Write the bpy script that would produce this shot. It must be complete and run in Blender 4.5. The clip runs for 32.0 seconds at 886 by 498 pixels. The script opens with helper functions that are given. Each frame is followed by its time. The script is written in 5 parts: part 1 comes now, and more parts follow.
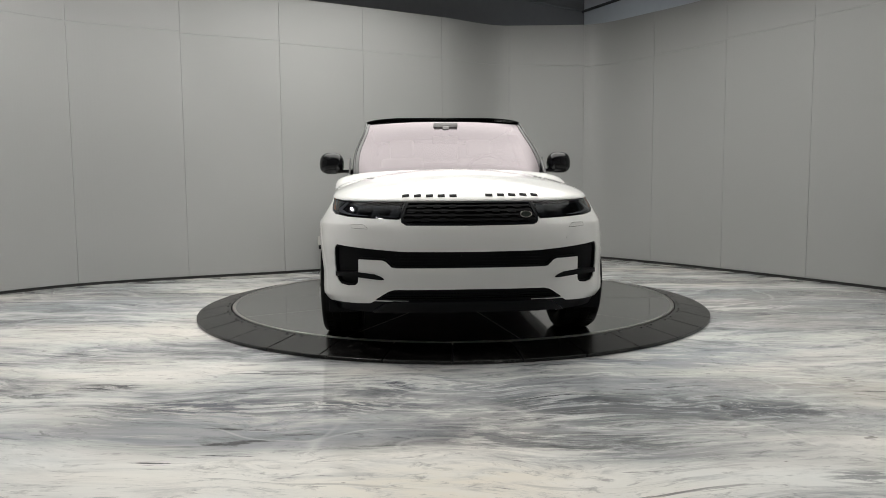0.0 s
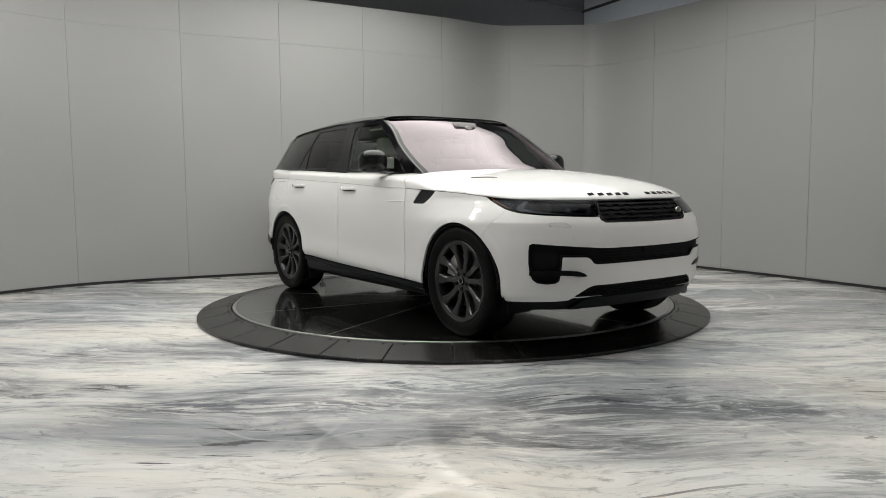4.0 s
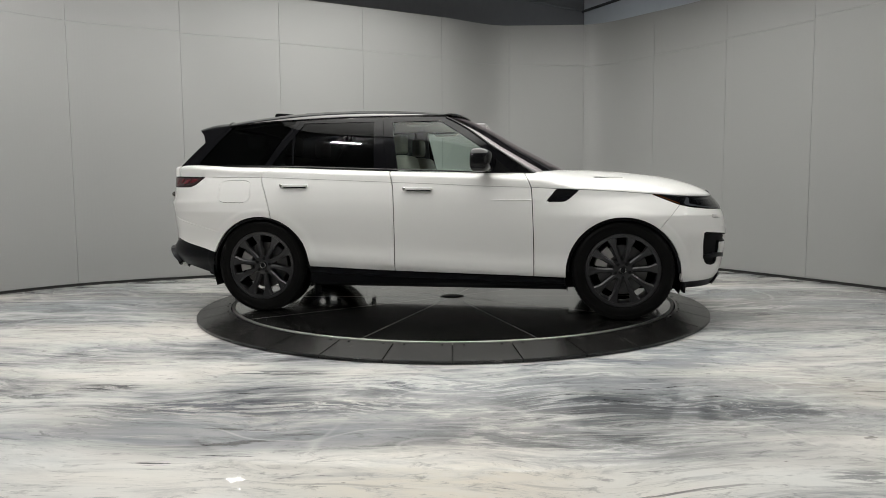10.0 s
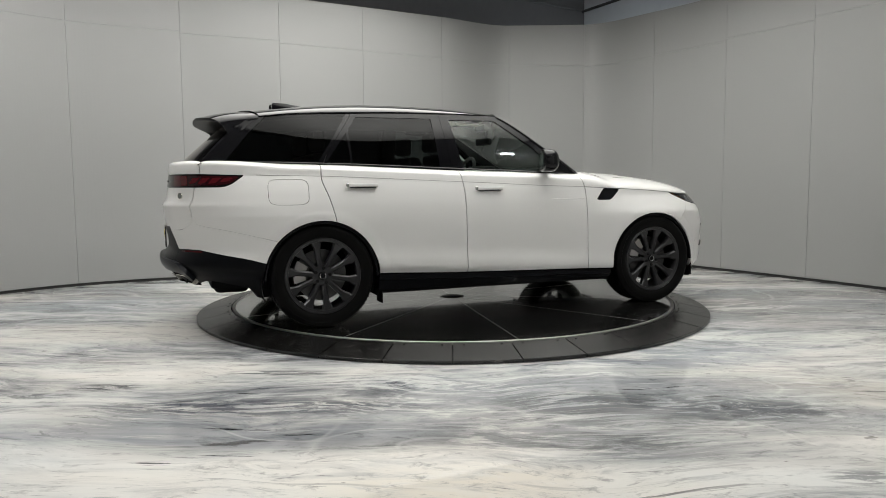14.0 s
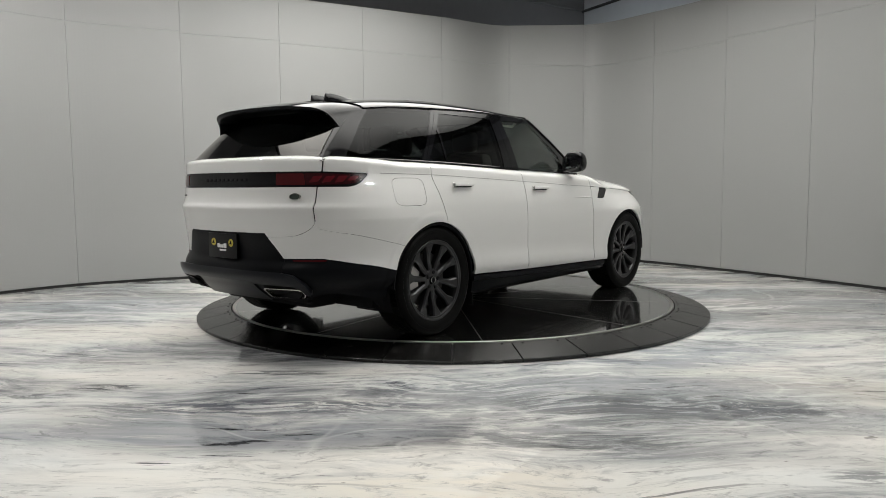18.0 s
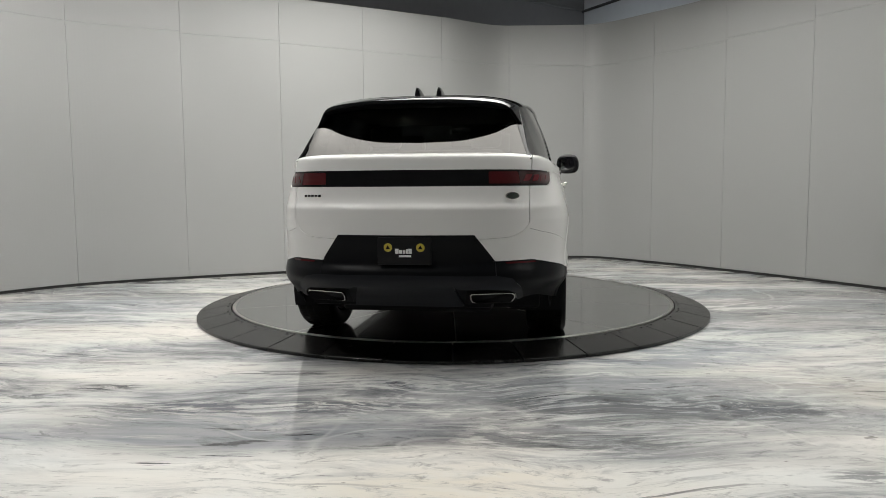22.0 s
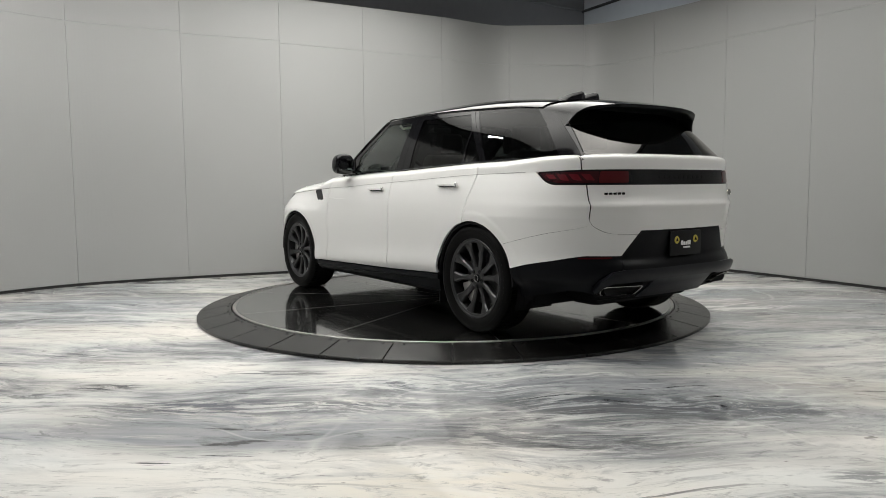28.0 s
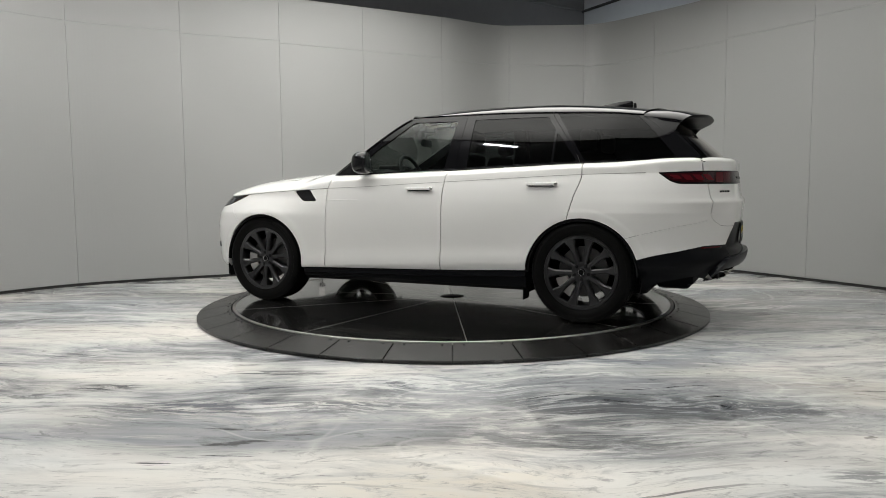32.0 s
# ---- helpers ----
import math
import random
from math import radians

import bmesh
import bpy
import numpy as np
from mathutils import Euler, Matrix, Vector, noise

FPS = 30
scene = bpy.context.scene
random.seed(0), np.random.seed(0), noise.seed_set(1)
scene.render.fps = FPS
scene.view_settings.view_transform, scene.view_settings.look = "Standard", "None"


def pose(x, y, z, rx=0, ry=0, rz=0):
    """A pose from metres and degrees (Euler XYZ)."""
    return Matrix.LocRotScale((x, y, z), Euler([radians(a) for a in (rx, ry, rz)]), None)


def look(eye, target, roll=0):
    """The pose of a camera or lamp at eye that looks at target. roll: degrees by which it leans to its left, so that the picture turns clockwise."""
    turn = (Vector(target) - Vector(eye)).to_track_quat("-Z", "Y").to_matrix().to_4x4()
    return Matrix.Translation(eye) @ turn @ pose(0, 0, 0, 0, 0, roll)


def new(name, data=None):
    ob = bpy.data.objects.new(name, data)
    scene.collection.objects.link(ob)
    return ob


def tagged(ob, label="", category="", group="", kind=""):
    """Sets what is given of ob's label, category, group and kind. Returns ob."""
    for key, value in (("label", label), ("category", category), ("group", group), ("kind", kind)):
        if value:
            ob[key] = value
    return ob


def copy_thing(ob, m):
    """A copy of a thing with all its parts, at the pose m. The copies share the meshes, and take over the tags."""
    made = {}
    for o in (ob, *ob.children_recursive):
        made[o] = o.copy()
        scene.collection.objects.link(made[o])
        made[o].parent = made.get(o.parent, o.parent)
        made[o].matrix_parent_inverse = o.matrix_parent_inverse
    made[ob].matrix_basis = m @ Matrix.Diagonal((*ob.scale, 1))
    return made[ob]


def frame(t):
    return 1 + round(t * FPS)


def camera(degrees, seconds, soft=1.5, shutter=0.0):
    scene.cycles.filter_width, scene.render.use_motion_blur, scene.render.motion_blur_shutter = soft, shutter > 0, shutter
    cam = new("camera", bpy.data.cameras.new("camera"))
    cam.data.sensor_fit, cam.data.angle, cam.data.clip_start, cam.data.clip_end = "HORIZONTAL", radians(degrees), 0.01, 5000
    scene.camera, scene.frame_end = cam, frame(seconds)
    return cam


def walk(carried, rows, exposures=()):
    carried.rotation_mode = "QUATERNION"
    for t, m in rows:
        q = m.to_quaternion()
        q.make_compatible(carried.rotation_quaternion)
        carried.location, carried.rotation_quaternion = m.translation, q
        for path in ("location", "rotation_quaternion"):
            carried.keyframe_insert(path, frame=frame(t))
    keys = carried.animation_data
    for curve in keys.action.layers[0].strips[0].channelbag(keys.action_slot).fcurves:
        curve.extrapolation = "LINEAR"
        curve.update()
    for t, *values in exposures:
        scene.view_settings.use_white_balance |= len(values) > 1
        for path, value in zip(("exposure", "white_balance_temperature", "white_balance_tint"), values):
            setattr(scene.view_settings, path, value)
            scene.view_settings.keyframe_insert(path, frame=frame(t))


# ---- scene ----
EYE = (0.0, -6.866, 1.155)
YAW, PITCH, ROLL = radians(0.716), radians(5.143), -0.404
AIM = (EYE[0] - math.sin(YAW) * math.cos(PITCH), EYE[1] + math.cos(YAW) * math.cos(PITCH), EYE[2] - math.sin(PITCH))
cam = camera(63.25, 32.0, soft=0.8)
walk(cam, [(0, look(EYE, AIM, ROLL)), (32, look(EYE, AIM, ROLL))], exposures=[(0, .16), (3, .16), (6, .19), (9, .23), (14.5, .31), (19, .36), (23, .42), (25, .41), (28, .35), (32, .28)])

# ---- light: a dim room under one large ceiling lightbox ----
world = bpy.data.worlds.new("world")
scene.world = world
world.use_nodes = True
world.node_tree.nodes["Background"].inputs[0].default_value = (0.55, 0.6, 0.65, 1)
world.node_tree.nodes["Background"].inputs[1].default_value = 0.02

DISC_Z = 0.08
BOX_Z = 3.78
BOX_POWER = 3.1


# ---- materials ----
def material(name, colour, rough=0.5, metal=0.0, coat=0.0, spec=0.5, grain=0.0, scale=40.0, bump=0.0, stain=0.0, stain_scale=1.5, rough_var=0.0, ior=1.5, coat_rough=.03):
    """A surface with two scales of variation: fine grain and broad stains."""
    m = bpy.data.materials.new(name)
    m.use_nodes = True
    nt = m.node_tree
    bs = nt.nodes["Principled BSDF"]
    bs.inputs["Base Color"].default_value = (*colour, 1)
    bs.inputs["Roughness"].default_value = rough
    bs.inputs["Metallic"].default_value = metal
    bs.inputs["Coat Weight"].default_value = coat
    bs.inputs["Coat Roughness"].default_value = coat_rough
    bs.inputs["Specular IOR Level"].default_value = spec
    bs.inputs["IOR"].default_value = ior
    if grain or bump or stain or rough_var:
        tc = nt.nodes.new("ShaderNodeTexCoord")
        fine = nt.nodes.new("ShaderNodeTexNoise")
        fine.inputs["Scale"].default_value, fine.inputs["Detail"].default_value = scale, 5
        broad = nt.nodes.new("ShaderNodeTexNoise")
        broad.inputs["Scale"].default_value, broad.inputs["Detail"].default_value = stain_scale, 4
        for n in (fine, broad):
            nt.links.new(tc.outputs["Object"], n.inputs["Vector"])
        add = nt.nodes.new("ShaderNodeMath")
        add.operation = "MULTIPLY_ADD"
        nt.links.new(fine.outputs["Fac"], add.inputs[0])
        add.inputs[1].default_value = grain
        low = nt.nodes.new("ShaderNodeMath")
        low.operation = "MULTIPLY_ADD"
        nt.links.new(broad.outputs["Fac"], low.inputs[0])
        low.inputs[1].default_value, low.inputs[2].default_value = stain, 1 - (grain + stain) / 2
        nt.links.new(low.outputs[0], add.inputs[2])
        mix = nt.nodes.new("ShaderNodeVectorMath")
        mix.operation = "SCALE"
        mix.inputs[0].default_value = colour
        nt.links.new(add.outputs[0], mix.inputs["Scale"])
        nt.links.new(mix.outputs[0], bs.inputs["Base Color"])
        if rough_var:
            rr = nt.nodes.new("ShaderNodeMath")
            rr.operation = "MULTIPLY_ADD"
            nt.links.new(broad.outputs["Fac"], rr.inputs[0])
            rr.inputs[1].default_value, rr.inputs[2].default_value = rough_var, rough - rough_var / 2
            nt.links.new(rr.outputs[0], bs.inputs["Roughness"])
        if bump:
            b = nt.nodes.new("ShaderNodeBump")
            b.inputs["Strength"].default_value, b.inputs["Distance"].default_value = bump, 0.002
            nt.links.new(fine.outputs["Fac"], b.inputs["Height"])
            nt.links.new(b.outputs["Normal"], bs.inputs["Normal"])
    return m


def glow(name, colour, strength):
    m = bpy.data.materials.new(name)
    m.use_nodes = True
    bs = m.node_tree.nodes["Principled BSDF"]
    bs.inputs["Base Color"].default_value = (0.8, 0.8, 0.8, 1)
    bs.inputs["Emission Color"].default_value = (*colour, 1)
    bs.inputs["Emission Strength"].default_value = strength
    return m


def tinted_glass(name, tint, clear, coat_tint=(1, 1, 1), gloss=0.5):
    """A pane: a mix of a tinted see-through layer and a reflecting skin by Fresnel."""
    m = bpy.data.materials.new(name)
    m.use_nodes = True
    nt = m.node_tree
    nt.nodes.remove(nt.nodes["Principled BSDF"])
    out = nt.nodes["Material Output"]
    thru = nt.nodes.new("ShaderNodeBsdfTransparent")
    thru.inputs[0].default_value = (*[c * clear for c in tint], 1)
    skin_ = nt.nodes.new("ShaderNodeBsdfGlossy")
    skin_.inputs["Color"].default_value = (*coat_tint, 1)
    skin_.inputs["Roughness"].default_value = 0.01
    # Schlick's curve, alike from both sides of the pane
    lw = nt.nodes.new("ShaderNodeLayerWeight")
    lw.inputs["Blend"].default_value = 0.5
    po = nt.nodes.new("ShaderNodeMath")
    po.operation = "POWER"
    po.inputs[1].default_value = 5.0
    nt.links.new(lw.outputs["Facing"], po.inputs[0])
    f0 = ((.5 + gloss) / (2.5 + gloss)) ** 2
    fr = nt.nodes.new("ShaderNodeMath")
    fr.operation = "MULTIPLY_ADD"
    fr.inputs[1].default_value, fr.inputs[2].default_value = 1 - f0, f0
    nt.links.new(po.outputs[0], fr.inputs[0])
    mx = nt.nodes.new("ShaderNodeMixShader")
    nt.links.new(fr.outputs[0], mx.inputs[0])
    nt.links.new(thru.outputs[0], mx.inputs[1])
    nt.links.new(skin_.outputs[0], mx.inputs[2])
    nt.links.new(mx.outputs[0], out.inputs[0])
    return m


DARK_TONE, SLATE, MID, MILK, CREAM = (.10, .105, .115), (.29, .312, .35), (.40, .40, .405), (.90, .885, .85), (.88, .83, .74)
INK, ASH = (.10, .108, .135), (.29, .295, .31)
# poured tones of the floor: centre, half sizes, colour, weight
PALE_SPOTS = [((-.5, -4.15), (1.5, .5), MILK, .95), ((.15, -4.28), (1.0, .36), CREAM, .8), ((2.5, -2.3), (1.4, .4), MILK, .7), ((-2.9, -1.3), (1.6, .5), MILK, .8),
              ((-1.63, -4.05), (.8, .35), MILK, .5), ((2.2, -3.8), (1.4, .6), MILK, .55), ((2.1, -2.95), (.9, .45), CREAM, .6), ((1.2, -4.2), (1.1, .3), MILK, .85), ((1.28, -3.42), (.5, .24), MILK, .9), ((-1.9, -2.4), (1.1, .35), MILK, .65), ((-.2, -2.72), (1.0, .18), MILK, .5), ((-2.2, -3.3), (.6, .3), MILK, .6)]
DARK_SPOTS = [((.85, -3.1), (1.5, .85), ASH, .85), ((1.15, -3.28), (1.0, .38), DARK_TONE, .75), ((1.55, -2.15), (1.0, .35), SLATE, .7), ((-1.0, -3.52), (1.15, .45), SLATE, .75), ((-1.0, -3.2), (1.15, .17), INK, .9), ((.96, -3.32), (.65, .26), DARK_TONE, 1.0),
              ((.62, -3.12), (.5, .22), DARK_TONE, .85), ((.64, -3.72), (.5, .18), DARK_TONE, .95), ((1.45, -3.30), (.55, .20), DARK_TONE, .9), ((-2.0, -2.82), (.26, .09), DARK_TONE, .95),
              ((-2.3, -2.99), (.28, .07), DARK_TONE, .8), ((-1.05, -2.52), (.42, .08), DARK_TONE, .8), ((3.2, -.2), (2.5, 1.3), ASH, .9), ((-3.4, .2), (1.6, .7), SLATE, .6),
              ((1.64, -4.12), (.22, .10), DARK_TONE, .6), ((-2.0, -3.56), (.5, .25), MID, .5)]


def marble():
    """Poured epoxy floor: white with grey streaks that run mostly along x, under a clear gloss."""
    m = bpy.data.materials.new("marbled_epoxy")
    m.use_nodes = True
    nt = m.node_tree
    bs = nt.nodes["Principled BSDF"]
    tc = nt.nodes.new("ShaderNodeTexCoord")

    def mapped(scale, loc=(0, 0, 0), rot=0.0):
        mp = nt.nodes.new("ShaderNodeMapping")
        mp.inputs["Scale"].default_value, mp.inputs["Location"].default_value = scale, loc
        mp.inputs["Rotation"].default_value = (0, 0, rot)
        nt.links.new(tc.outputs["Object"], mp.inputs[0])
        return mp.outputs[0]

    def noise_(vec, scale, detail, rough=0.55, dist=0.0):
        n = nt.nodes.new("ShaderNodeTexNoise")
        n.inputs["Scale"].default_value, n.inputs["Detail"].default_value = scale, detail
        n.inputs["Roughness"].default_value, n.inputs["Distortion"].default_value = rough, dist
        nt.links.new(vec, n.inputs["Vector"])
        return n.outputs["Fac"]

    def ramp(fac, stops):
        r = nt.nodes.new("ShaderNodeValToRGB")
        e = r.color_ramp.elements
        while len(e) < len(stops):
            e.new(0.5)
        for el, (p, c) in zip(e, stops):
            el.position, el.color = p, (*c, 1)
        nt.links.new(fac, r.inputs[0])
        return r.outputs["Color"]

    def mul(a, b, fac=1.0):
        x = nt.nodes.new("ShaderNodeMix")
        x.data_type, x.blend_type = "RGBA", "MULTIPLY"
        x.inputs["Factor"].default_value = fac
        nt.links.new(a, x.inputs["A"])
        nt.links.new(b, x.inputs["B"])
        return x.outputs["Result"]

    # the streaks bend slowly: warp the coordinates first
    warp = nt.nodes.new("ShaderNodeTexNoise")
    warp.inputs["Scale"].default_value, warp.inputs["Detail"].default_value = 0.55, 2
    nt.links.new(tc.outputs["Object"], warp.inputs["Vector"])
    sub = nt.nodes.new("ShaderNodeVectorMath")
    sub.operation = "MULTIPLY_ADD"
    nt.links.new(warp.outputs["Color"], sub.inputs[0])
    sub.inputs[1].default_value, sub.inputs[2].default_value = (1.2, .85, 0), (-.6, -.425, 0)
    bent = nt.nodes.new("ShaderNodeVectorMath")
    nt.links.new(tc.outputs["Object"], bent.inputs[0])
    nt.links.new(sub.outputs[0], bent.inputs[1])

    def streak(sx, sy, loc, rot=0.0):
        mp = nt.nodes.new("ShaderNodeMapping")
        mp.inputs["Scale"].default_value, mp.inputs["Location"].default_value = (sx, sy, 1), loc
        mp.inputs["Rotation"].default_value = (0, 0, rot)
        nt.links.new(bent.outputs[0], mp.inputs[0])
        return mp.outputs[0]

    def mix(a, b, fac):
        x = nt.nodes.new("ShaderNodeMix")
        x.data_type = "RGBA"
        nt.links.new(fac, x.inputs["Factor"])
        nt.links.new(a, x.inputs["A"])
        x.inputs["B"].default_value = (*b, 1)
        return x.outputs["Result"]

    def blend(a, b, ka, kb):
        p, q = nt.nodes.new("ShaderNodeMath"), nt.nodes.new("ShaderNodeMath")
        p.operation = q.operation = "MULTIPLY_ADD"
        nt.links.new(a, p.inputs[0])
        p.inputs[1].default_value, p.inputs[2].default_value = ka, 0
        nt.links.new(b, q.inputs[0])
        q.inputs[1].default_value = kb
        nt.links.new(p.outputs[0], q.inputs[2])
        return q.outputs[0]

    flow = ramp(noise_(mapped((.5, .8, 1), (2.7, 4.1, 0)), 1.0, 2), [(.44, (0, 0, 0)), (.56, (1, 1, 1))])
    na, nb = noise_(streak(1.5, 5.4, (3.1, 7.7, 0), .38), 1.0, 12, .70, .7), noise_(streak(1.4, 5.0, (6.4, 2.1, 0), -.30), 1.0, 12, .70, .8)
    both_ways = nt.nodes.new("ShaderNodeMix")
    for a, b in ((flow, 0), (na, 2), (nb, 3)):
        nt.links.new(a, both_ways.inputs[b])
    n1 = both_ways.outputs[0]
    n2 = noise_(streak(.42, 1.9, (9.3, 1.2, 0)), 1.0, 4, .6, .4)
    col = ramp(blend(n1, n2, .55, .45), [(.395, (.12, .125, .14)), (.45, (.27, .278, .292)), (.49, (.44, .445, .45)), (.535, (.62, .615, .60)), (.61, (.80, .785, .755))])
    # poured spots: cloudy ovals of another tone (centre, half sizes, colour, weight)
    ragged = noise_(streak(2.2, 7.0, (1.4, 2.9, 0), .32), 1.0, 11, .74, .9)
    ragged_k = ramp(ragged, [(.38, (.32, .32, .32)), (.47, (.75, .75, .75)), (.54, (1, 1, 1))])
    jagged_k = ramp(noise_(streak(5.5, 26.0, (8.3, 4.1, 0), .18), 1.0, 8, .66, .8), [(.45, (0, 0, 0)), (.51, (1, 1, 1))])
    crossed_k = ramp(noise_(streak(3.4, 12.0, (4.6, 6.3, 0), .75), 1.0, 12, .76, 1.0), [(.43, (0, 0, 0)), (.49, (.7, .7, .7)), (.56, (1, 1, 1))])
    for c, r, tone, wt in PALE_SPOTS + DARK_SPOTS:
        mp = nt.nodes.new("ShaderNodeMapping")
        mp.vector_type = "TEXTURE"
        mp.inputs["Location"].default_value, mp.inputs["Scale"].default_value = (*c, 0), (*r, 1)
        nt.links.new(tc.outputs["Object"], mp.inputs[0])
        gr = nt.nodes.new("ShaderNodeTexGradient")
        gr.gradient_type = "SPHERICAL"
        nt.links.new(mp.outputs[0], gr.inputs[0])
        k = ramp(gr.outputs["Fac"], [(.0, (0, 0, 0)), (.45, (wt, wt, wt))])
        col = mix(col, tone, mul(k, crossed_k if 0 < c[0] < 1.7 and -3.9 < c[1] < -3 and r[1] < .5 else ragged_k if r[1] > .2 else jagged_k))
    sweep = ramp(noise_(streak(1.6, 9.0, (9.9, 3.7, 0), .62), 1.0, 10, .68, .6), [(.52, (0, 0, 0)), (.60, (.6, .6, .6))])
    col = mix(col, MILK, mul(sweep, ramp(noise_(mapped((.5, .7, 1), (5.5, .9, 0)), 1.0, 2), [(.46, (0, 0, 0)), (.58, (1, 1, 1))])))
    veins = ramp(noise_(streak(1.0, 12.0, (2.2, 4.8, 0), -.05), 1.0, 5, .68, .8), [(.31, (.25, .25, .27)), (.38, (.95, .95, .95)), (.5, (1, 1, 1))])
    warm = ramp(noise_(mapped((.35, .8, 1), (1.0, 8.0, 0)), 1.1, 3), [(.4, (.96, .985, 1.0)), (.6, (1, .975, .945))])
    specks = ramp(noise_(mapped((6, 14, 1)), 1.0, 3, .5), [(.235, (.35, .34, .33)), (.26, (1, 1, 1)), (1, (1, 1, 1))])
    # short dark strokes and long pale scratches
    strokes = ramp(noise_(streak(1.6, 15.0, (7.7, 3.3, 0), .10), 1.0, 6, .66, .5), [(.33, (.10, .10, .11)), (.375, (1, 1, 1))])
    milk = ramp(noise_(streak(1.1, 17.0, (5.2, 8.8, 0), .07), 1.0, 8, .68, .5), [(.60, (0, 0, 0)), (.70, (.55, .55, .55))])
    quiet = ramp(noise_(mapped((.45, .9, 1), (6.1, 3.4, 0)), 1.0, 3), [(.44, (.75, .75, .75)), (.56, (0, 0, 0))])
    col = mix(col, MILK, milk)
    inked = mul(mul(col, veins, .6), strokes, .9)
    x = nt.nodes.new("ShaderNodeMix")
    x.data_type = "RGBA"
    nt.links.new(quiet, x.inputs["Factor"])
    nt.links.new(inked, x.inputs["A"])
    wash = mix(col, MILK, ramp(quiet, [(0, (.05, .05, .05)), (1, (.12, .12, .12))]))
    nt.links.new(wash, x.inputs["B"])
    fine = ramp(noise_(streak(6.0, 16.0, (4.4, 1.9, 0), .38), 1.0, 9, .78, .6), [(.36, (.55, .55, .56)), (.46, (1, 1, 1)), (1, (1, 1, 1))])
    col = mul(mul(mul(x.outputs["Result"], fine, .9), warm), specks, .8)
    for rot, loc in ((.5, (3.3, 1.0, 0)), (-.35, (8.1, 5.0, 0)), (.1, (1.7, 9.4, 0))):
        line = ramp(noise_(mapped((.55, .9, 1), loc, rot), 1.0, 2, .4, .3), [(.494, (0, 0, 0)), (.498, (.24, .24, .24)), (.502, (.24, .24, .24)), (.506, (0, 0, 0))])
        keep = ramp(noise_(mapped((.8, .8, 1), loc, 1.0), 1.0, 2), [(.5, (0, 0, 0)), (.58, (1, 1, 1))])
        col = mix(col, MILK, mul(line, keep))
    nt.links.new(col, bs.inputs["Base Color"])
    bs.inputs["IOR"].default_value = 1.58
    rr = nt.nodes.new("ShaderNodeMath")
    rr.operation = "MULTIPLY_ADD"
    nt.links.new(noise_(mapped((2, 3, 1)), 1.5, 5), rr.inputs[0])
    rr.inputs[1].default_value, rr.inputs[2].default_value = .03, .0
    nt.links.new(rr.outputs[0], bs.inputs["Roughness"])
    b = nt.nodes.new("ShaderNodeBump")
    b.inputs["Strength"].default_value, b.inputs["Distance"].default_value = .010, .002
    nt.links.new(noise_(mapped((1, 1, 1)), 5.0, 2), b.inputs["Height"])
    nt.links.new(b.outputs["Normal"], bs.inputs["Normal"])
    return m


MARBLE = marble()
PANEL = material("painted_panel", (.302, .304, .299), .42, grain=.03, scale=60, stain=.06, stain_scale=.8, bump=.03, spec=.5)
WALL_GAP = material("panel_joint", (.19, .19, .19), .9)
GAP = material("dark_gap", (.02, .02, .02), .9)
# the far walls' unequal light and blue cast are put into these two colours
SHELL = material("building_wall", (.13, .132, .137), .8, grain=.15, scale=8, stain=.2, stain_scale=.6)
SHELL_LIT = material("lit_blue_building_wall", (.50, .535, .57), .8, grain=.1, scale=8, stain=.12, stain_scale=.6)
SOFFIT = material("dark_ceiling", (.15, .153, .16), .85, grain=.2, scale=10, stain=.2, stain_scale=.7)
BOUNCE_WALL = material("white_bounce_wall", (.78, .78, .76), .8, grain=.06, scale=20, stain=.06)
CURTAIN = material("hall_wall", (.42, .42, .41), .8, grain=.1, scale=20, stain=.1)
RING = material("ring_plate", (.0065, .0063, .006), .25, spec=.5, grain=.18, scale=120, stain=.25, stain_scale=2.2, bump=.15, rough_var=.07)
DISC = material("disc_plate", (.0055, .0054, .0052), .16, spec=.5, ior=3.0, coat=1.0, coat_rough=.05, grain=.15, scale=90, stain=.35, stain_scale=3.0, bump=.02, rough_var=.14)


def scuff(mat, pale, scale, lo, hi):
    """Pale worn smears over a plain surface, drawn out along the ring."""
    nt = mat.node_tree
    bs = nt.nodes["Principled BSDF"]
    old = bs.inputs["Base Color"].links[0].from_socket
    tc = nt.nodes.new("ShaderNodeTexCoord")
    fac = None
    for sc, a, b in ((scale, lo, hi), (scale * .12, .44, .60)):
        n = nt.nodes.new("ShaderNodeTexNoise")
        n.inputs["Scale"].default_value, n.inputs["Detail"].default_value, n.inputs["Roughness"].default_value = sc, 8, .7
        nt.links.new(tc.outputs["Object"], n.inputs["Vector"])
        r = nt.nodes.new("ShaderNodeMapRange")
        r.inputs["From Min"].default_value, r.inputs["From Max"].default_value = a, b
        nt.links.new(n.outputs["Fac"], r.inputs["Value"])
        if fac is None:
            fac = r.outputs[0]
        else:
            m = nt.nodes.new("ShaderNodeMath")
            m.operation = "MULTIPLY"
            nt.links.new(fac, m.inputs[0])
            nt.links.new(r.outputs[0], m.inputs[1])
            fac = m.outputs[0]
    x = nt.nodes.new("ShaderNodeMix")
    x.data_type = "RGBA"
    nt.links.new(fac, x.inputs["Factor"])
    nt.links.new(old, x.inputs["A"])
    x.inputs["B"].default_value = (*pale, 1)
    nt.links.new(x.outputs["Result"], bs.inputs["Base Color"])


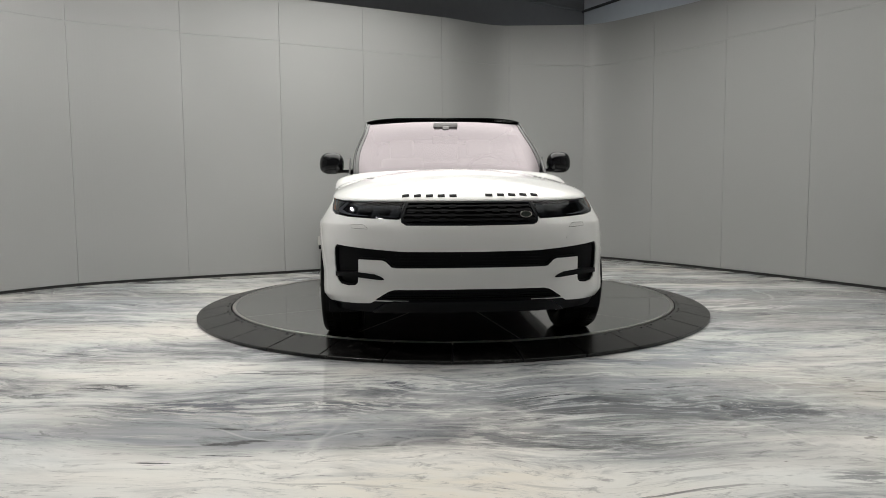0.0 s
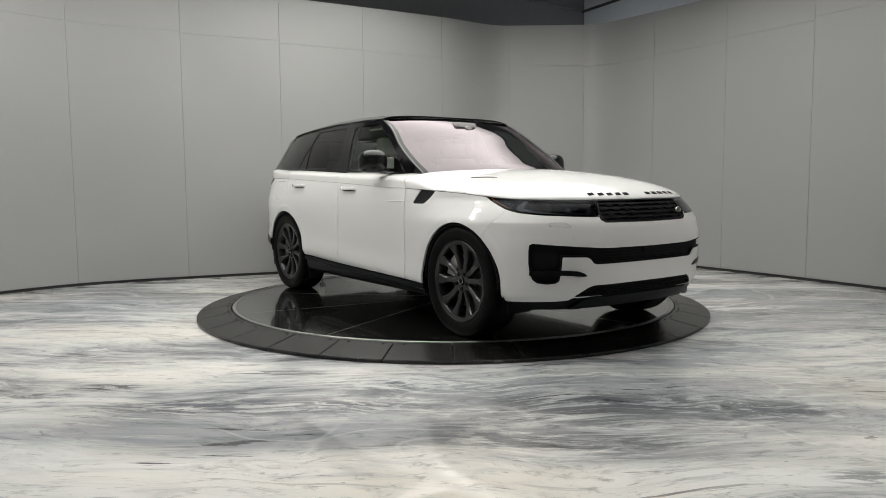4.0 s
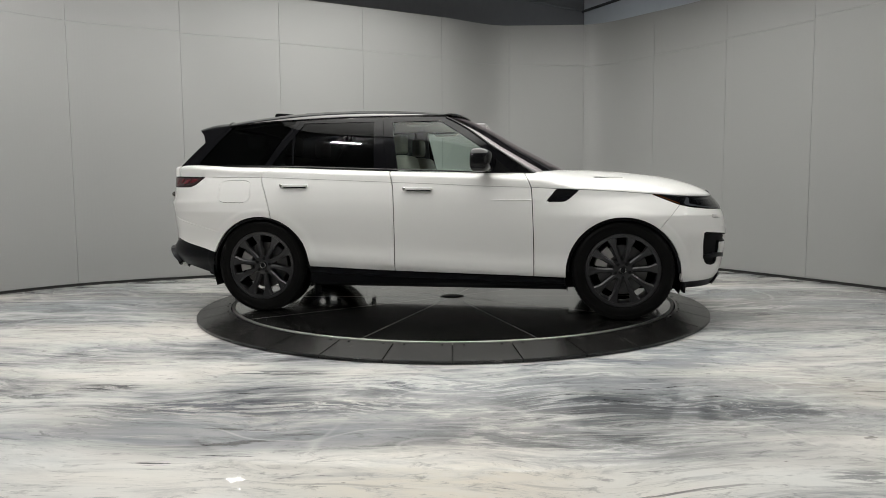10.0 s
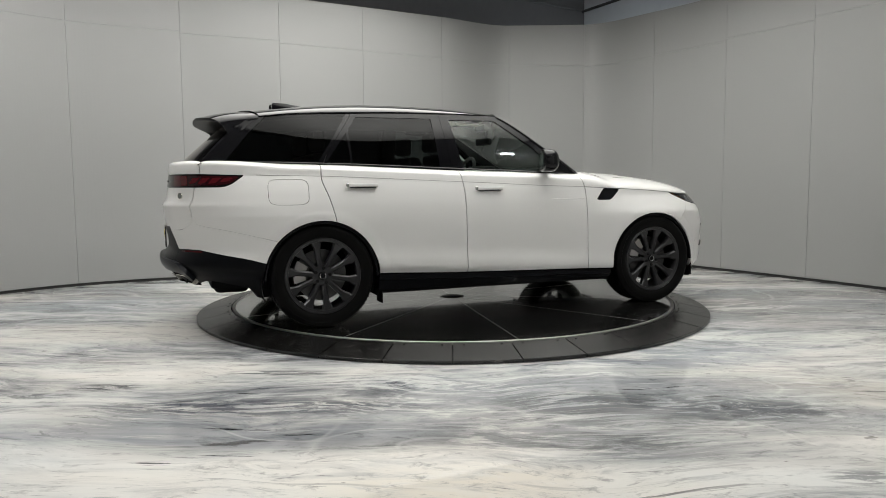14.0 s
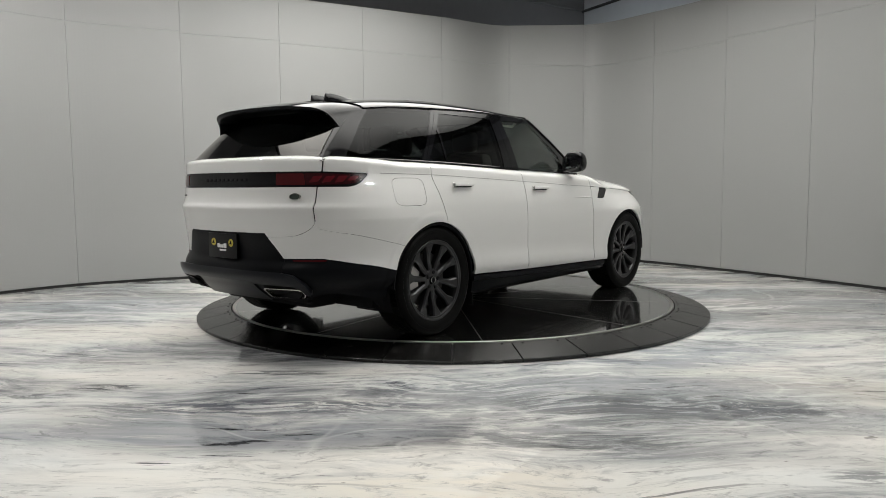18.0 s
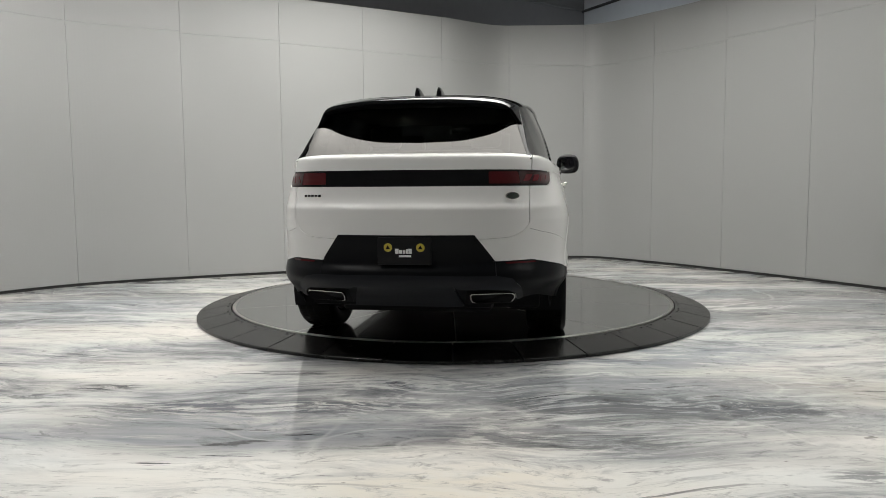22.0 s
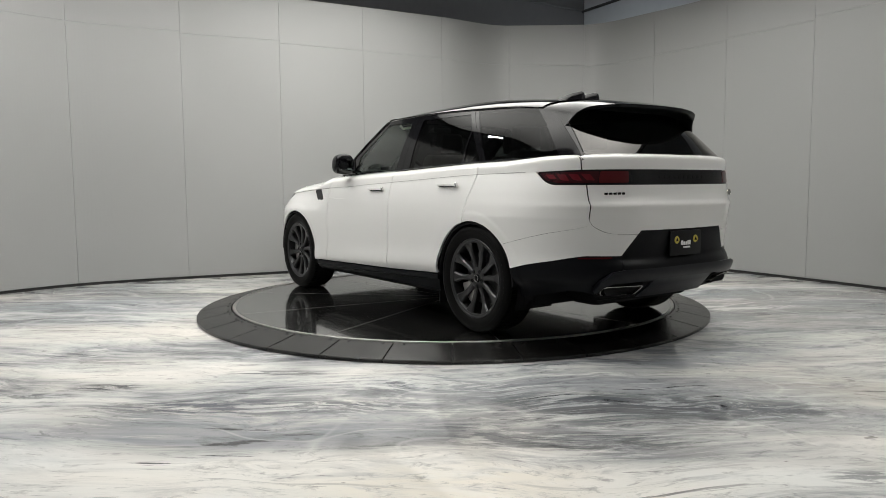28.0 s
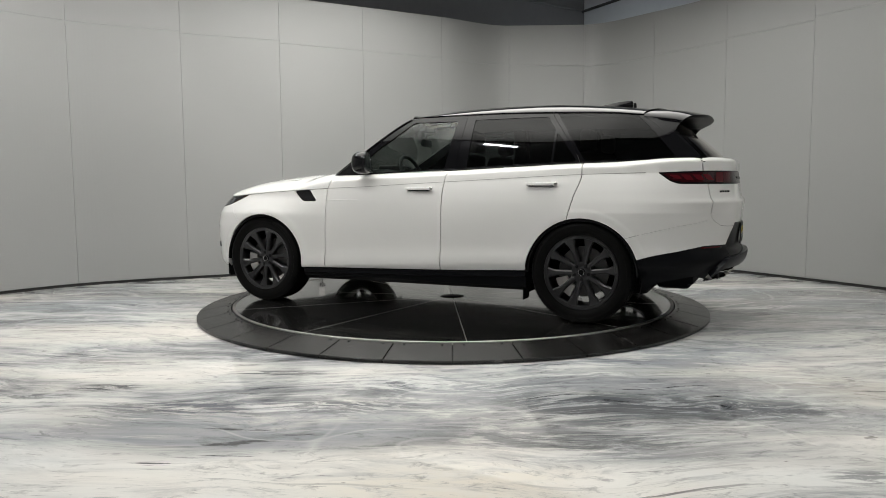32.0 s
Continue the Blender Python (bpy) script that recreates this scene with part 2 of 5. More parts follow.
scuff(RING, (.10, .096, .092), 14.0, .53, .70)
scuff(DISC, (.05, .049, .047), 7.0, .48, .72)
ALUM = material("aluminium_trim", (.34, .335, .32), .42, metal=1.0, grain=.1, scale=60, bump=.05)
PAINT = material("white_paint", (.76, .757, .742), .5, coat=1.0, coat_rough=.03, grain=.012, scale=900, stain=.012, stain_scale=2)
GLOSS_BLACK = material("gloss_black", (.005, .005, .006), .06, coat=.05, spec=.34)
BAR_BLACK = material("bar_black", (.006, .006, .007), .22, spec=.2, grain=.1, scale=200)
PLATE_BLACK = material("plate_black", (.008, .008, .009), .4, spec=.2, grain=.1, scale=200)
SATIN_BLACK = material("satin_black", (.0040, .0044, .0056), .38, spec=.11, grain=.25, scale=260, bump=.12, stain=.15, stain_scale=3)
BAND_GREY = material("band_grey", (.010, .011, .014), .34, spec=.22, grain=.2, scale=260, bump=.1)
MATT_BLACK = material("matt_black", (.006, .006, .007), .75, spec=.15, grain=.3, scale=200)
TYRE = material("tyre_rubber", (.0045, .0045, .0045), .5, spec=.08, grain=.3, scale=150, bump=.12, stain=.2, stain_scale=5)
RIM = material("dark_rim", (.029, .029, .031), .32, metal=.5, coat=.25, grain=.06, scale=300)
BRAKE = material("worn_brake_iron", (.10, .10, .10), .45, metal=.8, grain=.25, scale=90, bump=.06)
STEEL = material("brake_steel", (.42, .41, .40), .35, metal=1.0, grain=.2, scale=90, bump=.06)
MIRROR = material("mirror_glass", (.20, .20, .21), .03, metal=1.0)
DARK_CHROME = material("dark_chrome", (.5, .49, .46), .22, metal=1.0, grain=.05, scale=60)
CHROME = material("chrome", (.75, .75, .74), .12, metal=1.0, grain=.02, scale=50)
LENS_RED = material("red_lens", (.065, .006, .008), .22, coat=.15, spec=.3, grain=.15, scale=30)
LENS_DARK = material("dark_red_lens", (.030, .004, .006), .15, coat=.2, spec=.35, grain=.3, scale=60)
LENS_BRIGHT = material("bright_red_lens", (.085, .006, .010), .2, coat=.2, spec=.3, grain=.6, scale=45)
AMBER = material("amber_reflector", (.80, .22, .03), .2, coat=1.0, grain=.1, scale=90)
LAMP_DARK = material("lamp_housing", (.035, .036, .04), .25, metal=.3, grain=.3, scale=60, coat=.6)
LAMP_CLEAR = tinted_glass("lamp_lens", (.6, .62, .65), .6, gloss=-.32)
DRL = material("daylight_strip", (.38, .39, .40), .2, coat=.6, grain=.05)
LEATHER = material("cream_leather", (.56, .53, .48), .5, grain=.08, scale=180, bump=.12, stain=.06)
TRIM_GREY = material("grey_trim", (.30, .29, .29), .6, grain=.1, scale=120)
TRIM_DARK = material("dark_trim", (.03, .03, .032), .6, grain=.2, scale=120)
WINDSHIELD = tinted_glass("windscreen_glass", (.55, .58, .56), .28, (1.0, .90, .95), gloss=.55)
FRONT_GLASS = tinted_glass("side_glass", (.86, .95, .91), .92, gloss=0)
DARK_GLASS = tinted_glass("privacy_glass", (.30, .33, .33), .16, gloss=-.16)
REAR_GLASS = tinted_glass("rear_glass", (.30, .33, .33), .16, (1.0, .97, .95), gloss=.24)
R_BOX, WIDE, BOX_X, BOX_Y = 3.15, 1.06, .11, -.12


def lit_fabric():
    """Stretched fabric lit from behind, dimmer towards its frame."""
    m = glow("lightbox_diffuser", (1.0, .99, .94), BOX_POWER)
    nt = m.node_tree
    tc, sc, ln, mr = (nt.nodes.new("ShaderNode" + k) for k in ("TexCoord", "VectorMath", "VectorMath", "MapRange"))
    sc.operation, ln.operation = "MULTIPLY", "LENGTH"
    sc.inputs[1].default_value = (1 / (WIDE * R_BOX), 1 / R_BOX, 0)
    nt.links.new(tc.outputs["Object"], sc.inputs[0])
    nt.links.new(sc.outputs[0], ln.inputs[0])
    nt.links.new(ln.outputs["Value"], mr.inputs["Value"])
    mr.interpolation_type = "SMOOTHSTEP"
    for k, v in (("From Min", .70), ("From Max", 1.0), ("To Min", BOX_POWER), ("To Max", BOX_POWER * .30)):
        mr.inputs[k].default_value = v
    nt.links.new(mr.outputs[0], nt.nodes["Principled BSDF"].inputs["Emission Strength"])
    return m


LIGHTBOX = lit_fabric()
TUBE = glow("led_tube", (1.0, .98, .95), 252.0)
COOL_FILL = glow("cool_fill_tube", (.92, .97, 1.0), 14.0)
CREASE_SHADE = material("crease_shade", (.30, .30, .29), .5, grain=.05)
EMBLEM = material("emblem_field", (.035, .045, .038), .25, coat=.5, grain=.5, scale=160)
YELLOW = material("yellow_emblem", (.50, .40, .05), .4, grain=.05)
LETTER_WHITE = material("white_print", (.80, .80, .80), .5, grain=.03)
SOCKET_WHITE = material("white_plastic", (.50, .49, .47), .4, grain=.03)


# ---- mesh helpers ----
def link_mesh(name, verts, faces, mat, parent=None, label="", smooth=False):
    me = bpy.data.meshes.new(name)
    me.from_pydata([tuple(map(float, v)) for v in verts], [], [tuple(map(int, f)) for f in faces])
    me.materials.append(mat)
    if smooth:
        me.polygons.foreach_set("use_smooth", [True] * len(me.polygons))
    me.update()
    ob = new(name, me)
    if parent is not None:
        ob.parent = parent
    return tagged(ob, label) if label else ob


def part(name, bm, mat, parent, label="", smooth=True, angle=35):
    """Links a bmesh as one mesh object under a thing or under a part."""
    me = bpy.data.meshes.new(name)
    for e in bm.edges:
        if len(e.link_faces) == 2 and e.calc_face_angle(0) > radians(angle):
            e.smooth = False
    for f in bm.faces:
        f.smooth = smooth
    bm.to_mesh(me)
    bm.free()
    me.materials.append(mat)
    ob = new(name, me)
    ob.parent = parent
    return tagged(ob, label) if label else ob


def box_bm(cx, cy, cz, sx, sy, sz, bevel=0.0, seg=2, turn=None, bm=None):
    """A bevelled block with its centre and its full sizes."""
    own = bmesh.new()
    bmesh.ops.create_cube(own, size=1)
    bmesh.ops.scale(own, vec=(sx, sy, sz), verts=own.verts)
    if bevel:
        bmesh.ops.bevel(own, geom=own.edges[:], offset=bevel, segments=seg, affect="EDGES", profile=.6)
    m = Matrix.Translation((cx, cy, cz)) @ (turn or Matrix())
    bmesh.ops.transform(own, matrix=m, verts=own.verts)
    return merge(bm, own)


def merge(bm, own):
    if bm is None:
        return own
    me = bpy.data.meshes.new("tmp")
    own.to_mesh(me)
    own.free()
    bm.from_mesh(me)
    bpy.data.meshes.remove(me)
    return bm


def lathe_bm(profile, n=48, axis="y", bm=None):
    """Turns (radius, along) points round an axis."""
    own = bmesh.new()
    rings = []
    for r, a in profile:
        ring = []
        for i in range(n):
            c, s = math.cos(2 * math.pi * i / n), math.sin(2 * math.pi * i / n)
            ring.append(own.verts.new((r * c, a, r * s) if axis == "y" else (r * c, r * s, a)))
        rings.append(ring)
    for a, b in zip(rings, rings[1:]):
        for i in range(n):
            own.faces.new((a[i], a[(i + 1) % n], b[(i + 1) % n], b[i]))
    bmesh.ops.recalc_face_normals(own, faces=own.faces)
    return merge(bm, own)


def tube_bm(points, radius, n=10, bm=None):
    """A round rod along points."""
    own = bmesh.new()
    pts = [Vector(p) for p in points]
    rings = []
    for i, p in enumerate(pts):
        d = (pts[min(i + 1, len(pts) - 1)] - pts[max(i - 1, 0)]).normalized()
        a = d.orthogonal().normalized() if not rings else (prev - d * prev.dot(d)).normalized()
        prev = a
        b = d.cross(a)
        rings.append([own.verts.new(p + radius * (math.cos(t) * a + math.sin(t) * b)) for t in (2 * math.pi * k / n for k in range(n))])
    for a, b in zip(rings, rings[1:]):
        for i in range(n):
            own.faces.new((a[i], a[(i + 1) % n], b[(i + 1) % n], b[i]))
    own.faces.new(rings[0][::-1])
    own.faces.new(rings[-1])
    bmesh.ops.recalc_face_normals(own, faces=own.faces)
    return merge(bm, own)


def prism_bm(poly, axis, lo, hi, bevel=0.0, bm=None):
    """A flat polygon given in the two other axes, drawn out along axis from lo to hi."""
    own = bmesh.new()

    def at(p, h):
        return {"x": (h, p[0], p[1]), "y": (p[0], h, p[1]), "z": (p[0], p[1], h)}[axis]
    a = [own.verts.new(at(p, lo)) for p in poly]
    b = [own.verts.new(at(p, hi)) for p in poly]
    n = len(poly)
    own.faces.new(a)
    own.faces.new(b[::-1])
    for i in range(n):
        own.faces.new((a[i], b[i], b[(i + 1) % n], a[(i + 1) % n]))
    bmesh.ops.recalc_face_normals(own, faces=own.faces)
    if bevel:
        bmesh.ops.bevel(own, geom=own.edges[:], offset=bevel, segments=2, affect="EDGES", profile=.6)
    return merge(bm, own)


# ---- shape of the car's outer skin ----
def pchip(xs, ys):
    """A smooth curve through a few points, with no overshoot."""
    xs, ys = np.array(xs, float), np.array(ys, float)
    if xs[0] > xs[-1]:
        xs, ys = xs[::-1], ys[::-1]
    h = np.diff(xs)
    d = np.diff(ys) / h
    m = np.zeros_like(ys)
    w1, w2 = 2 * h[1:] + h[:-1], h[1:] + 2 * h[:-1]
    same = d[1:] * d[:-1] > 0
    with np.errstate(divide="ignore", invalid="ignore"):
        m[1:-1] = np.where(same, (w1 + w2) / (w1 / d[:-1] + w2 / d[1:]), 0)
    m[0], m[-1] = d[0], d[-1]

    def f(x):
        x = np.clip(np.asarray(x, float), xs[0], xs[-1])
        i = np.clip(np.searchsorted(xs, x) - 1, 0, len(h) - 1)
        t = (x - xs[i]) / h[i]
        return (ys[i] * (1 + 2 * t) * (1 - t) ** 2 + m[i] * h[i] * t * (1 - t) ** 2
                + ys[i + 1] * t * t * (3 - 2 * t) + m[i + 1] * h[i] * t * t * (t - 1))
    return f


def sstep(a, b, x):
    t = np.clip((np.asarray(x, float) - a) / (b - a), 0, 1)
    return t * t * (3 - 2 * t)


NOSE = pchip([.2, .3, .42, .56, .68, .78, .86, .93, .97], [2.25, 2.30, 2.345, 2.370, 2.378, 2.370, 2.345, 2.30, 2.265])
TAIL = pchip([.2, .34, .42, .5, .54, .60, .66, .74, .83, .90, .926, .936, .96, 1.0, 1.07, 1.11, 1.16],
             [-2.33, -2.47, -2.55, -2.598, -2.59, -2.562, -2.566, -2.580, -2.590, -2.598, -2.601, -2.597, -2.580, -2.567, -2.558, -2.553, -2.548])
FLANK = pchip([.2, .3, .35, .39, .43, .50, .55, .63, .75, .9, 1.0, 1.08, 1.16], [.905, .938, .972, .987, .9865, .979, .9765, .9775, .979, .974, .962, .946, .925])
SHOULDER = pchip([2.3, 2.05, 1.7, 1.1, .77, .43, 0, -.48, -.94, -1.48, -2.0, -2.5],
                 [.966, .973, .996, 1.030, 1.045, 1.056, 1.077, 1.098, 1.118, 1.140, 1.150, 1.160])
CROWN = pchip([2.3, 2.1, 1.93, 1.74, 1.54, 1.345, 1.2, 1.03, .88, .75, .43, .2, -.25, -.5, -.95, -1.4, -1.9, -2.3],
              [1.078, 1.107, 1.125, 1.149, 1.171, 1.186, 1.193, 1.197, 1.192, 1.178, 1.187, 1.197, 1.211, 1.219, 1.236, 1.251, 1.262, 1.268])
XF, XR, LOW = 1.5, -1.55, .20
CORNER_R = pchip([.5, .8, 1.0, 1.16], [3.0, 2.95, 3.35, 3.8])   # how square the rear corner is
CORNER_N = pchip([.2, .65, .75, .86, .97], [3.1, 3.1, 2.95, 2.8, 2.6])   # how square the front corner is


def half_width(x, z):
    dz = np.clip(.048 * (.8 - x) - .03, -.04, .075)
    w = FLANK(z - dz * sstep(.2, .42, z) * sstep(1.0, .7, z))
    w = w + .026 * np.exp(-((x - 1.5) / .42) ** 2) * sstep(1.0, .78, z) + .014 * np.exp(-((x + 1.5) / .5) ** 2)
    return w - .055 * sstep(-1.0, -2.2, x) * np.clip((z - .85) / .3, 0, 1) - .055 * sstep(.6, 1.7, x) * np.clip((z - .82) / .15, 0, 1)


def outline(k, z):
    """k in 0..3: the front corner, the flank, the rear corner, at height z."""
    k, z = np.broadcast_arrays(np.asarray(k, float), np.asarray(z, float))
    nf, nr = CORNER_N(z), CORNER_R(z)
    a = np.clip(k, 0, 1) * np.pi / 2
    b = np.clip(3 - k, 0, 1) * np.pi / 2
    xm = XF + (XR - XF) * np.clip(k - 1, 0, 1)
    x = np.where(k < 1, XF + (NOSE(z) - XF) * np.cos(a) ** (2 / nf), np.where(k > 2, XR + (TAIL(z) - XR) * np.cos(b) ** (2 / nr), xm))
    w = half_width(x, z)
    y = np.where(k < 1, w * np.sin(a) ** (2 / nf), np.where(k > 2, w * np.sin(b) ** (2 / nr), w))
    x = np.where(k >= 3, TAIL(z), np.where(k <= 0, NOSE(z), x))
    return x, np.where((k <= 0) | (k >= 3), 0, y)


def even_steps(step=.022):
    """Values of k that lie evenly along the outline at door height, and the way along it."""
    k = np.linspace(0, 3, 20001)
    x, y = outline(k, .75)
    s = np.concatenate([[0], np.cumsum(np.hypot(np.diff(x), np.diff(y)))])
    n = int(s[-1] / step)
    u = np.linspace(0, s[-1], n + 1)
    kk = np.interp(u, s, k)
    kk[0], kk[-1] = 0, 3
    return kk, u


def skin(rows=42, caps=26, step=.022):
    """The car's outer skin below the windows, one half: points (rows, columns, 3) and the way along the outline."""
    kk, u = even_steps(step)
    xe = outline(kk, .75)[0]
    top = SHOULDER(xe)
    v = np.linspace(0, 1, rows)[:, None]
    z = LOW + v * (top - LOW)[None]
    x, y = outline(np.broadcast_to(kk, z.shape), z)
    # flat eyebrows over the wheels
    for wx in (1.4985, -1.4985):
        r = np.hypot(x - wx, z - .37)
        y = y + .0035 * sstep(.515, .488, r) * (y > .5)
    s = (np.linspace(0, 1, caps + 1)[1:] ** 1.9)[:, None]
    ex, ey = x[-1], y[-1]
    sx = np.clip(ex, -2.05, 1.8)
    cx = ex + s * (sx - ex)
    cy = ey * (1 - s)
    p = 1.75 + 2.75 * sstep(1.15, .65, ex) + 4 * sstep(-1.7, -2.3, ex) + 0 * s
    f = (1 - (1 - s) ** p) ** (1 / p)
    cz = top + (CROWN(cx) - top) * f
    P = np.stack([np.concatenate([x, cx]), np.concatenate([y, cy]), np.concatenate([z, cz])], -1)
    return P, np.broadcast_to(u, P.shape[:2])


# ---- the studio: floor, curved panel wall, building shell, lightbox ----
def grid_object(name, x0, x1, y0, y1, nx, ny, z, mat):
    xs, ys = np.linspace(x0, x1, nx + 1), np.linspace(y0, y1, ny + 1)
    v = [(x, y, z) for y in ys for x in xs]
    f = [(j * (nx + 1) + i, j * (nx + 1) + i + 1, (j + 1) * (nx + 1) + i + 1, (j + 1) * (nx + 1) + i) for j in range(ny) for i in range(nx)]
    return link_mesh(name, v, f, mat)


floor = tagged(grid_object("floor", -14, 14, -14, 12, 4, 4, 0.0, MARBLE), "glossy white and grey marbled epoxy floor", "floor", kind="structure")

# seams of the wall panels, in plan, from one end of the bend to the other
SEAMS = [(-5.62, -2.6), (-5.55, -1.4), (-5.32, -.25), (-4.98, .62), (-4.353, 1.40), (-3.281, 2.008), (-2.192, 2.502), (-1.19, 3.06), (-.13, 3.69),
         (.89, 4.30), (2.02, 4.28), (2.86, 3.49), (3.518, 2.547), (4.138, 1.55), (4.66, .62), (5.12, -.45), (5.42, -1.6), (5.55, -2.8)]
JOINTS = [3.03, 3.03, 3.03, 3.03, 3.028, 3.0, 2.965, 2.965, 2.955, 2.94, 2.92, 2.945, 2.98, 3.02, 3.03, 3.03, 3.03]
WALL_TOP = 3.54
ALONG = np.concatenate([[0], np.cumsum([math.dist(a, b) for a, b in zip(SEAMS, SEAMS[1:])])])
WALL_X, WALL_Y = pchip(ALONG, [p[0] for p in SEAMS]), pchip(ALONG, [p[1] for p in SEAMS])


def wall_strip(s0, s1, z0, z1, back, front, n=8, lean=0.0):
    """A bent slab along the wall line, from its back to its front (metres towards the room)."""
    ss = np.linspace(s0, s1, n + 1)
    v, f = [], []
    for s in ss:
        p = np.array([WALL_X(s), WALL_Y(s)])
        d = np.array([WALL_X(s + .02) - WALL_X(s - .02), WALL_Y(s + .02) - WALL_Y(s - .02)])
        d /= np.linalg.norm(d)
        inn = np.array([d[1], -d[0]])
        for off, z in ((front, z0), (front, z1), (back, z1), (back, z0)):
            q = p + inn * (off + lean * z)
            v.append((q[0], q[1], z))
    for i in range(n):
        for k in range(4):
            f.append((4 * i + k, 4 * i + (k + 1) % 4, 4 * i + 4 + (k + 1) % 4, 4 * i + 4 + k))
    f += [(3, 2, 1, 0), (4 * n, 4 * n + 1, 4 * n + 2, 4 * n + 3)]
    return v, [q[::-1] for q in f]


v, f = wall_strip(0, ALONG[-1], 0, WALL_TOP - .004, -.09, -.022, 136)
wall_back = tagged(link_mesh("wall_back", v, f, WALL_GAP), "pale grey curved studio wall of tall painted panels", "wall", kind="structure")
rng = random.Random(4)
for i in range(len(SEAMS) - 1):
    a, b = ALONG[i] + .0016, ALONG[i + 1] - .0016
    lift = rng.uniform(-.001, .0015)
    for z0, z1 in ((.035, JOINTS[i] - .0012), (JOINTS[i] + .0012, WALL_TOP)):
        v, f = wall_strip(a, b, z0, z1, -.018, lift, 28)
        link_mesh("wall_panel", v, f, PANEL, wall_back)

# black strip that stands for the shade in the gap under the panels
v, f = wall_strip(0, ALONG[-1], 0.001, .03, -.020, -.006, 136)
tagged(link_mesh("baseboard", v, f, GAP), "black strip for the shadow gap along the foot of the wall", "baseboard", kind="structure")

# the building that stands round the studio, with its far corner over the wall
CEIL, PIPE_Z = 5.2, 4.6
CORNER = Vector((2.75, 8.29))
left_run, right_run = Vector((-1.795, -1.32)).normalized(), Vector((.80, -1.47)).normalized()


def plain_wall(name, a, b, z1, mat, label, thick=.15):
    a, b = Vector(a), Vector(b)
    d = (b - a).normalized()
    n = Vector((-d.y, d.x)) * thick
    q = [a, b, b + n, a + n]
    v = [(p.x, p.y, z) for z in (0, z1) for p in q]
    f = [(0, 1, 2, 3), (7, 6, 5, 4), (0, 4, 5, 1), (1, 5, 6, 2), (2, 6, 7, 3), (3, 7, 4, 0)]
    return tagged(link_mesh(name, v, f, mat), label, "wall", kind="structure")


far_left, far_right = CORNER + left_run * 14, CORNER + right_run * 11
plain_wall("wall_north", CORNER, far_left, CEIL, SHELL, "dim grey building wall behind the studio")
plain_wall("wall_east", far_right, CORNER, CEIL, SHELL_LIT, "building wall behind the studio, coloured pale blue for the light on it")
plain_wall("wall_west", far_left, (-8.6, -11), CEIL, CURTAIN, "plain grey wall of the hall")
plain_wall("wall_south", (-8.6, -11), (8.6, -11), CEIL, CURTAIN, "plain grey wall closing the hall")
# unseen wall made white to bounce light onto the car's right side
plain_wall("wall_south_east", (8.6, -11), far_right, CEIL, BOUNCE_WALL, "unseen white wall closing the hall, pale to bounce light")
v = [(-12, -12, CEIL), (12, -12, CEIL), (12, 11, CEIL), (-12, 11, CEIL)]
v += [(x, y, z + .2) for x, y, z in v]
tagged(link_mesh("ceiling", v, [(3, 2, 1, 0), (4, 5, 6, 7), (0, 1, 5, 4), (1, 2, 6, 5), (2, 3, 7, 6), (3, 0, 4, 7)], SOFFIT), "dark painted ceiling", "ceiling", kind="structure")
# conduit high along the far walls
pipe = tagged(new("conduit"), "thin grey conduit on the far wall", "pipe")
a, b = CORNER + left_run * .3, CORNER + left_run * 6
inn = Vector((.59, -.81)) * .20
part("tube", tube_bm([(a.x + inn.x, a.y + inn.y, PIPE_Z), (b.x + inn.x, b.y + inn.y, PIPE_Z)], .018), SHELL, pipe)
a, b = CORNER + right_run * .15, CORNER + right_run * 6
inn2 = Vector((-.88, -.48)) * .20
part("tube", tube_bm([(a.x + inn2.x, a.y + inn2.y, PIPE_Z), (b.x + inn2.x, b.y + inn2.y, PIPE_Z)], .026), TRIM_DARK, pipe)
part("riser", tube_bm([(a.x + inn2.x, a.y + inn2.y, 3.3), (a.x + inn2.x, a.y + inn2.y, PIPE_Z + .02)], .026), TRIM_DARK, pipe)
c = CORNER + left_run * 2.35
part("clamp", box_bm(c.x + inn.x, c.y + inn.y, PIPE_Z - .01, .07, .07, .12, .01), SHELL, pipe)

# round ceiling lightbox over the turntable
lightbox = tagged(new("ceiling_lightbox"), "large round glowing fabric lightbox hung over the turntable", "lamp")
lightbox.location = (BOX_X, BOX_Y, 0)
for nm, mt_, prof in (("diffuser", LIGHTBOX, [(.001, 0), (R_BOX - .02, 0), (R_BOX - .02, .01), (.001, .01)]),
                      ("frame_ring", SATIN_BLACK, [(R_BOX - .02, -.05), (R_BOX + .02, -.05), (R_BOX + .02, .15), (R_BOX - .02, .15), (R_BOX - .02, -.05)]),
                      ("back_plate", SATIN_BLACK, [(.001, .14), (R_BOX - .02, .14), (R_BOX - .02, .148), (.001, .148)])):
    bm = lathe_bm([(r, BOX_Z + z) for r, z in prof], 96, "z")
    bmesh.ops.scale(bm, vec=(WIDE, 1, 1), verts=bm.verts)
    part(nm, bm, mt_, lightbox, angle=30)
for k in range(6):
    t = radians(60 * k + 15)
    x, y = WIDE * (R_BOX - .3) * math.cos(t), (R_BOX - .3) * math.sin(t)
    part("hanger", tube_bm([(x, y, BOX_Z + .14), (x, y, CEIL + .02)], .008, 6), STEEL, lightbox)
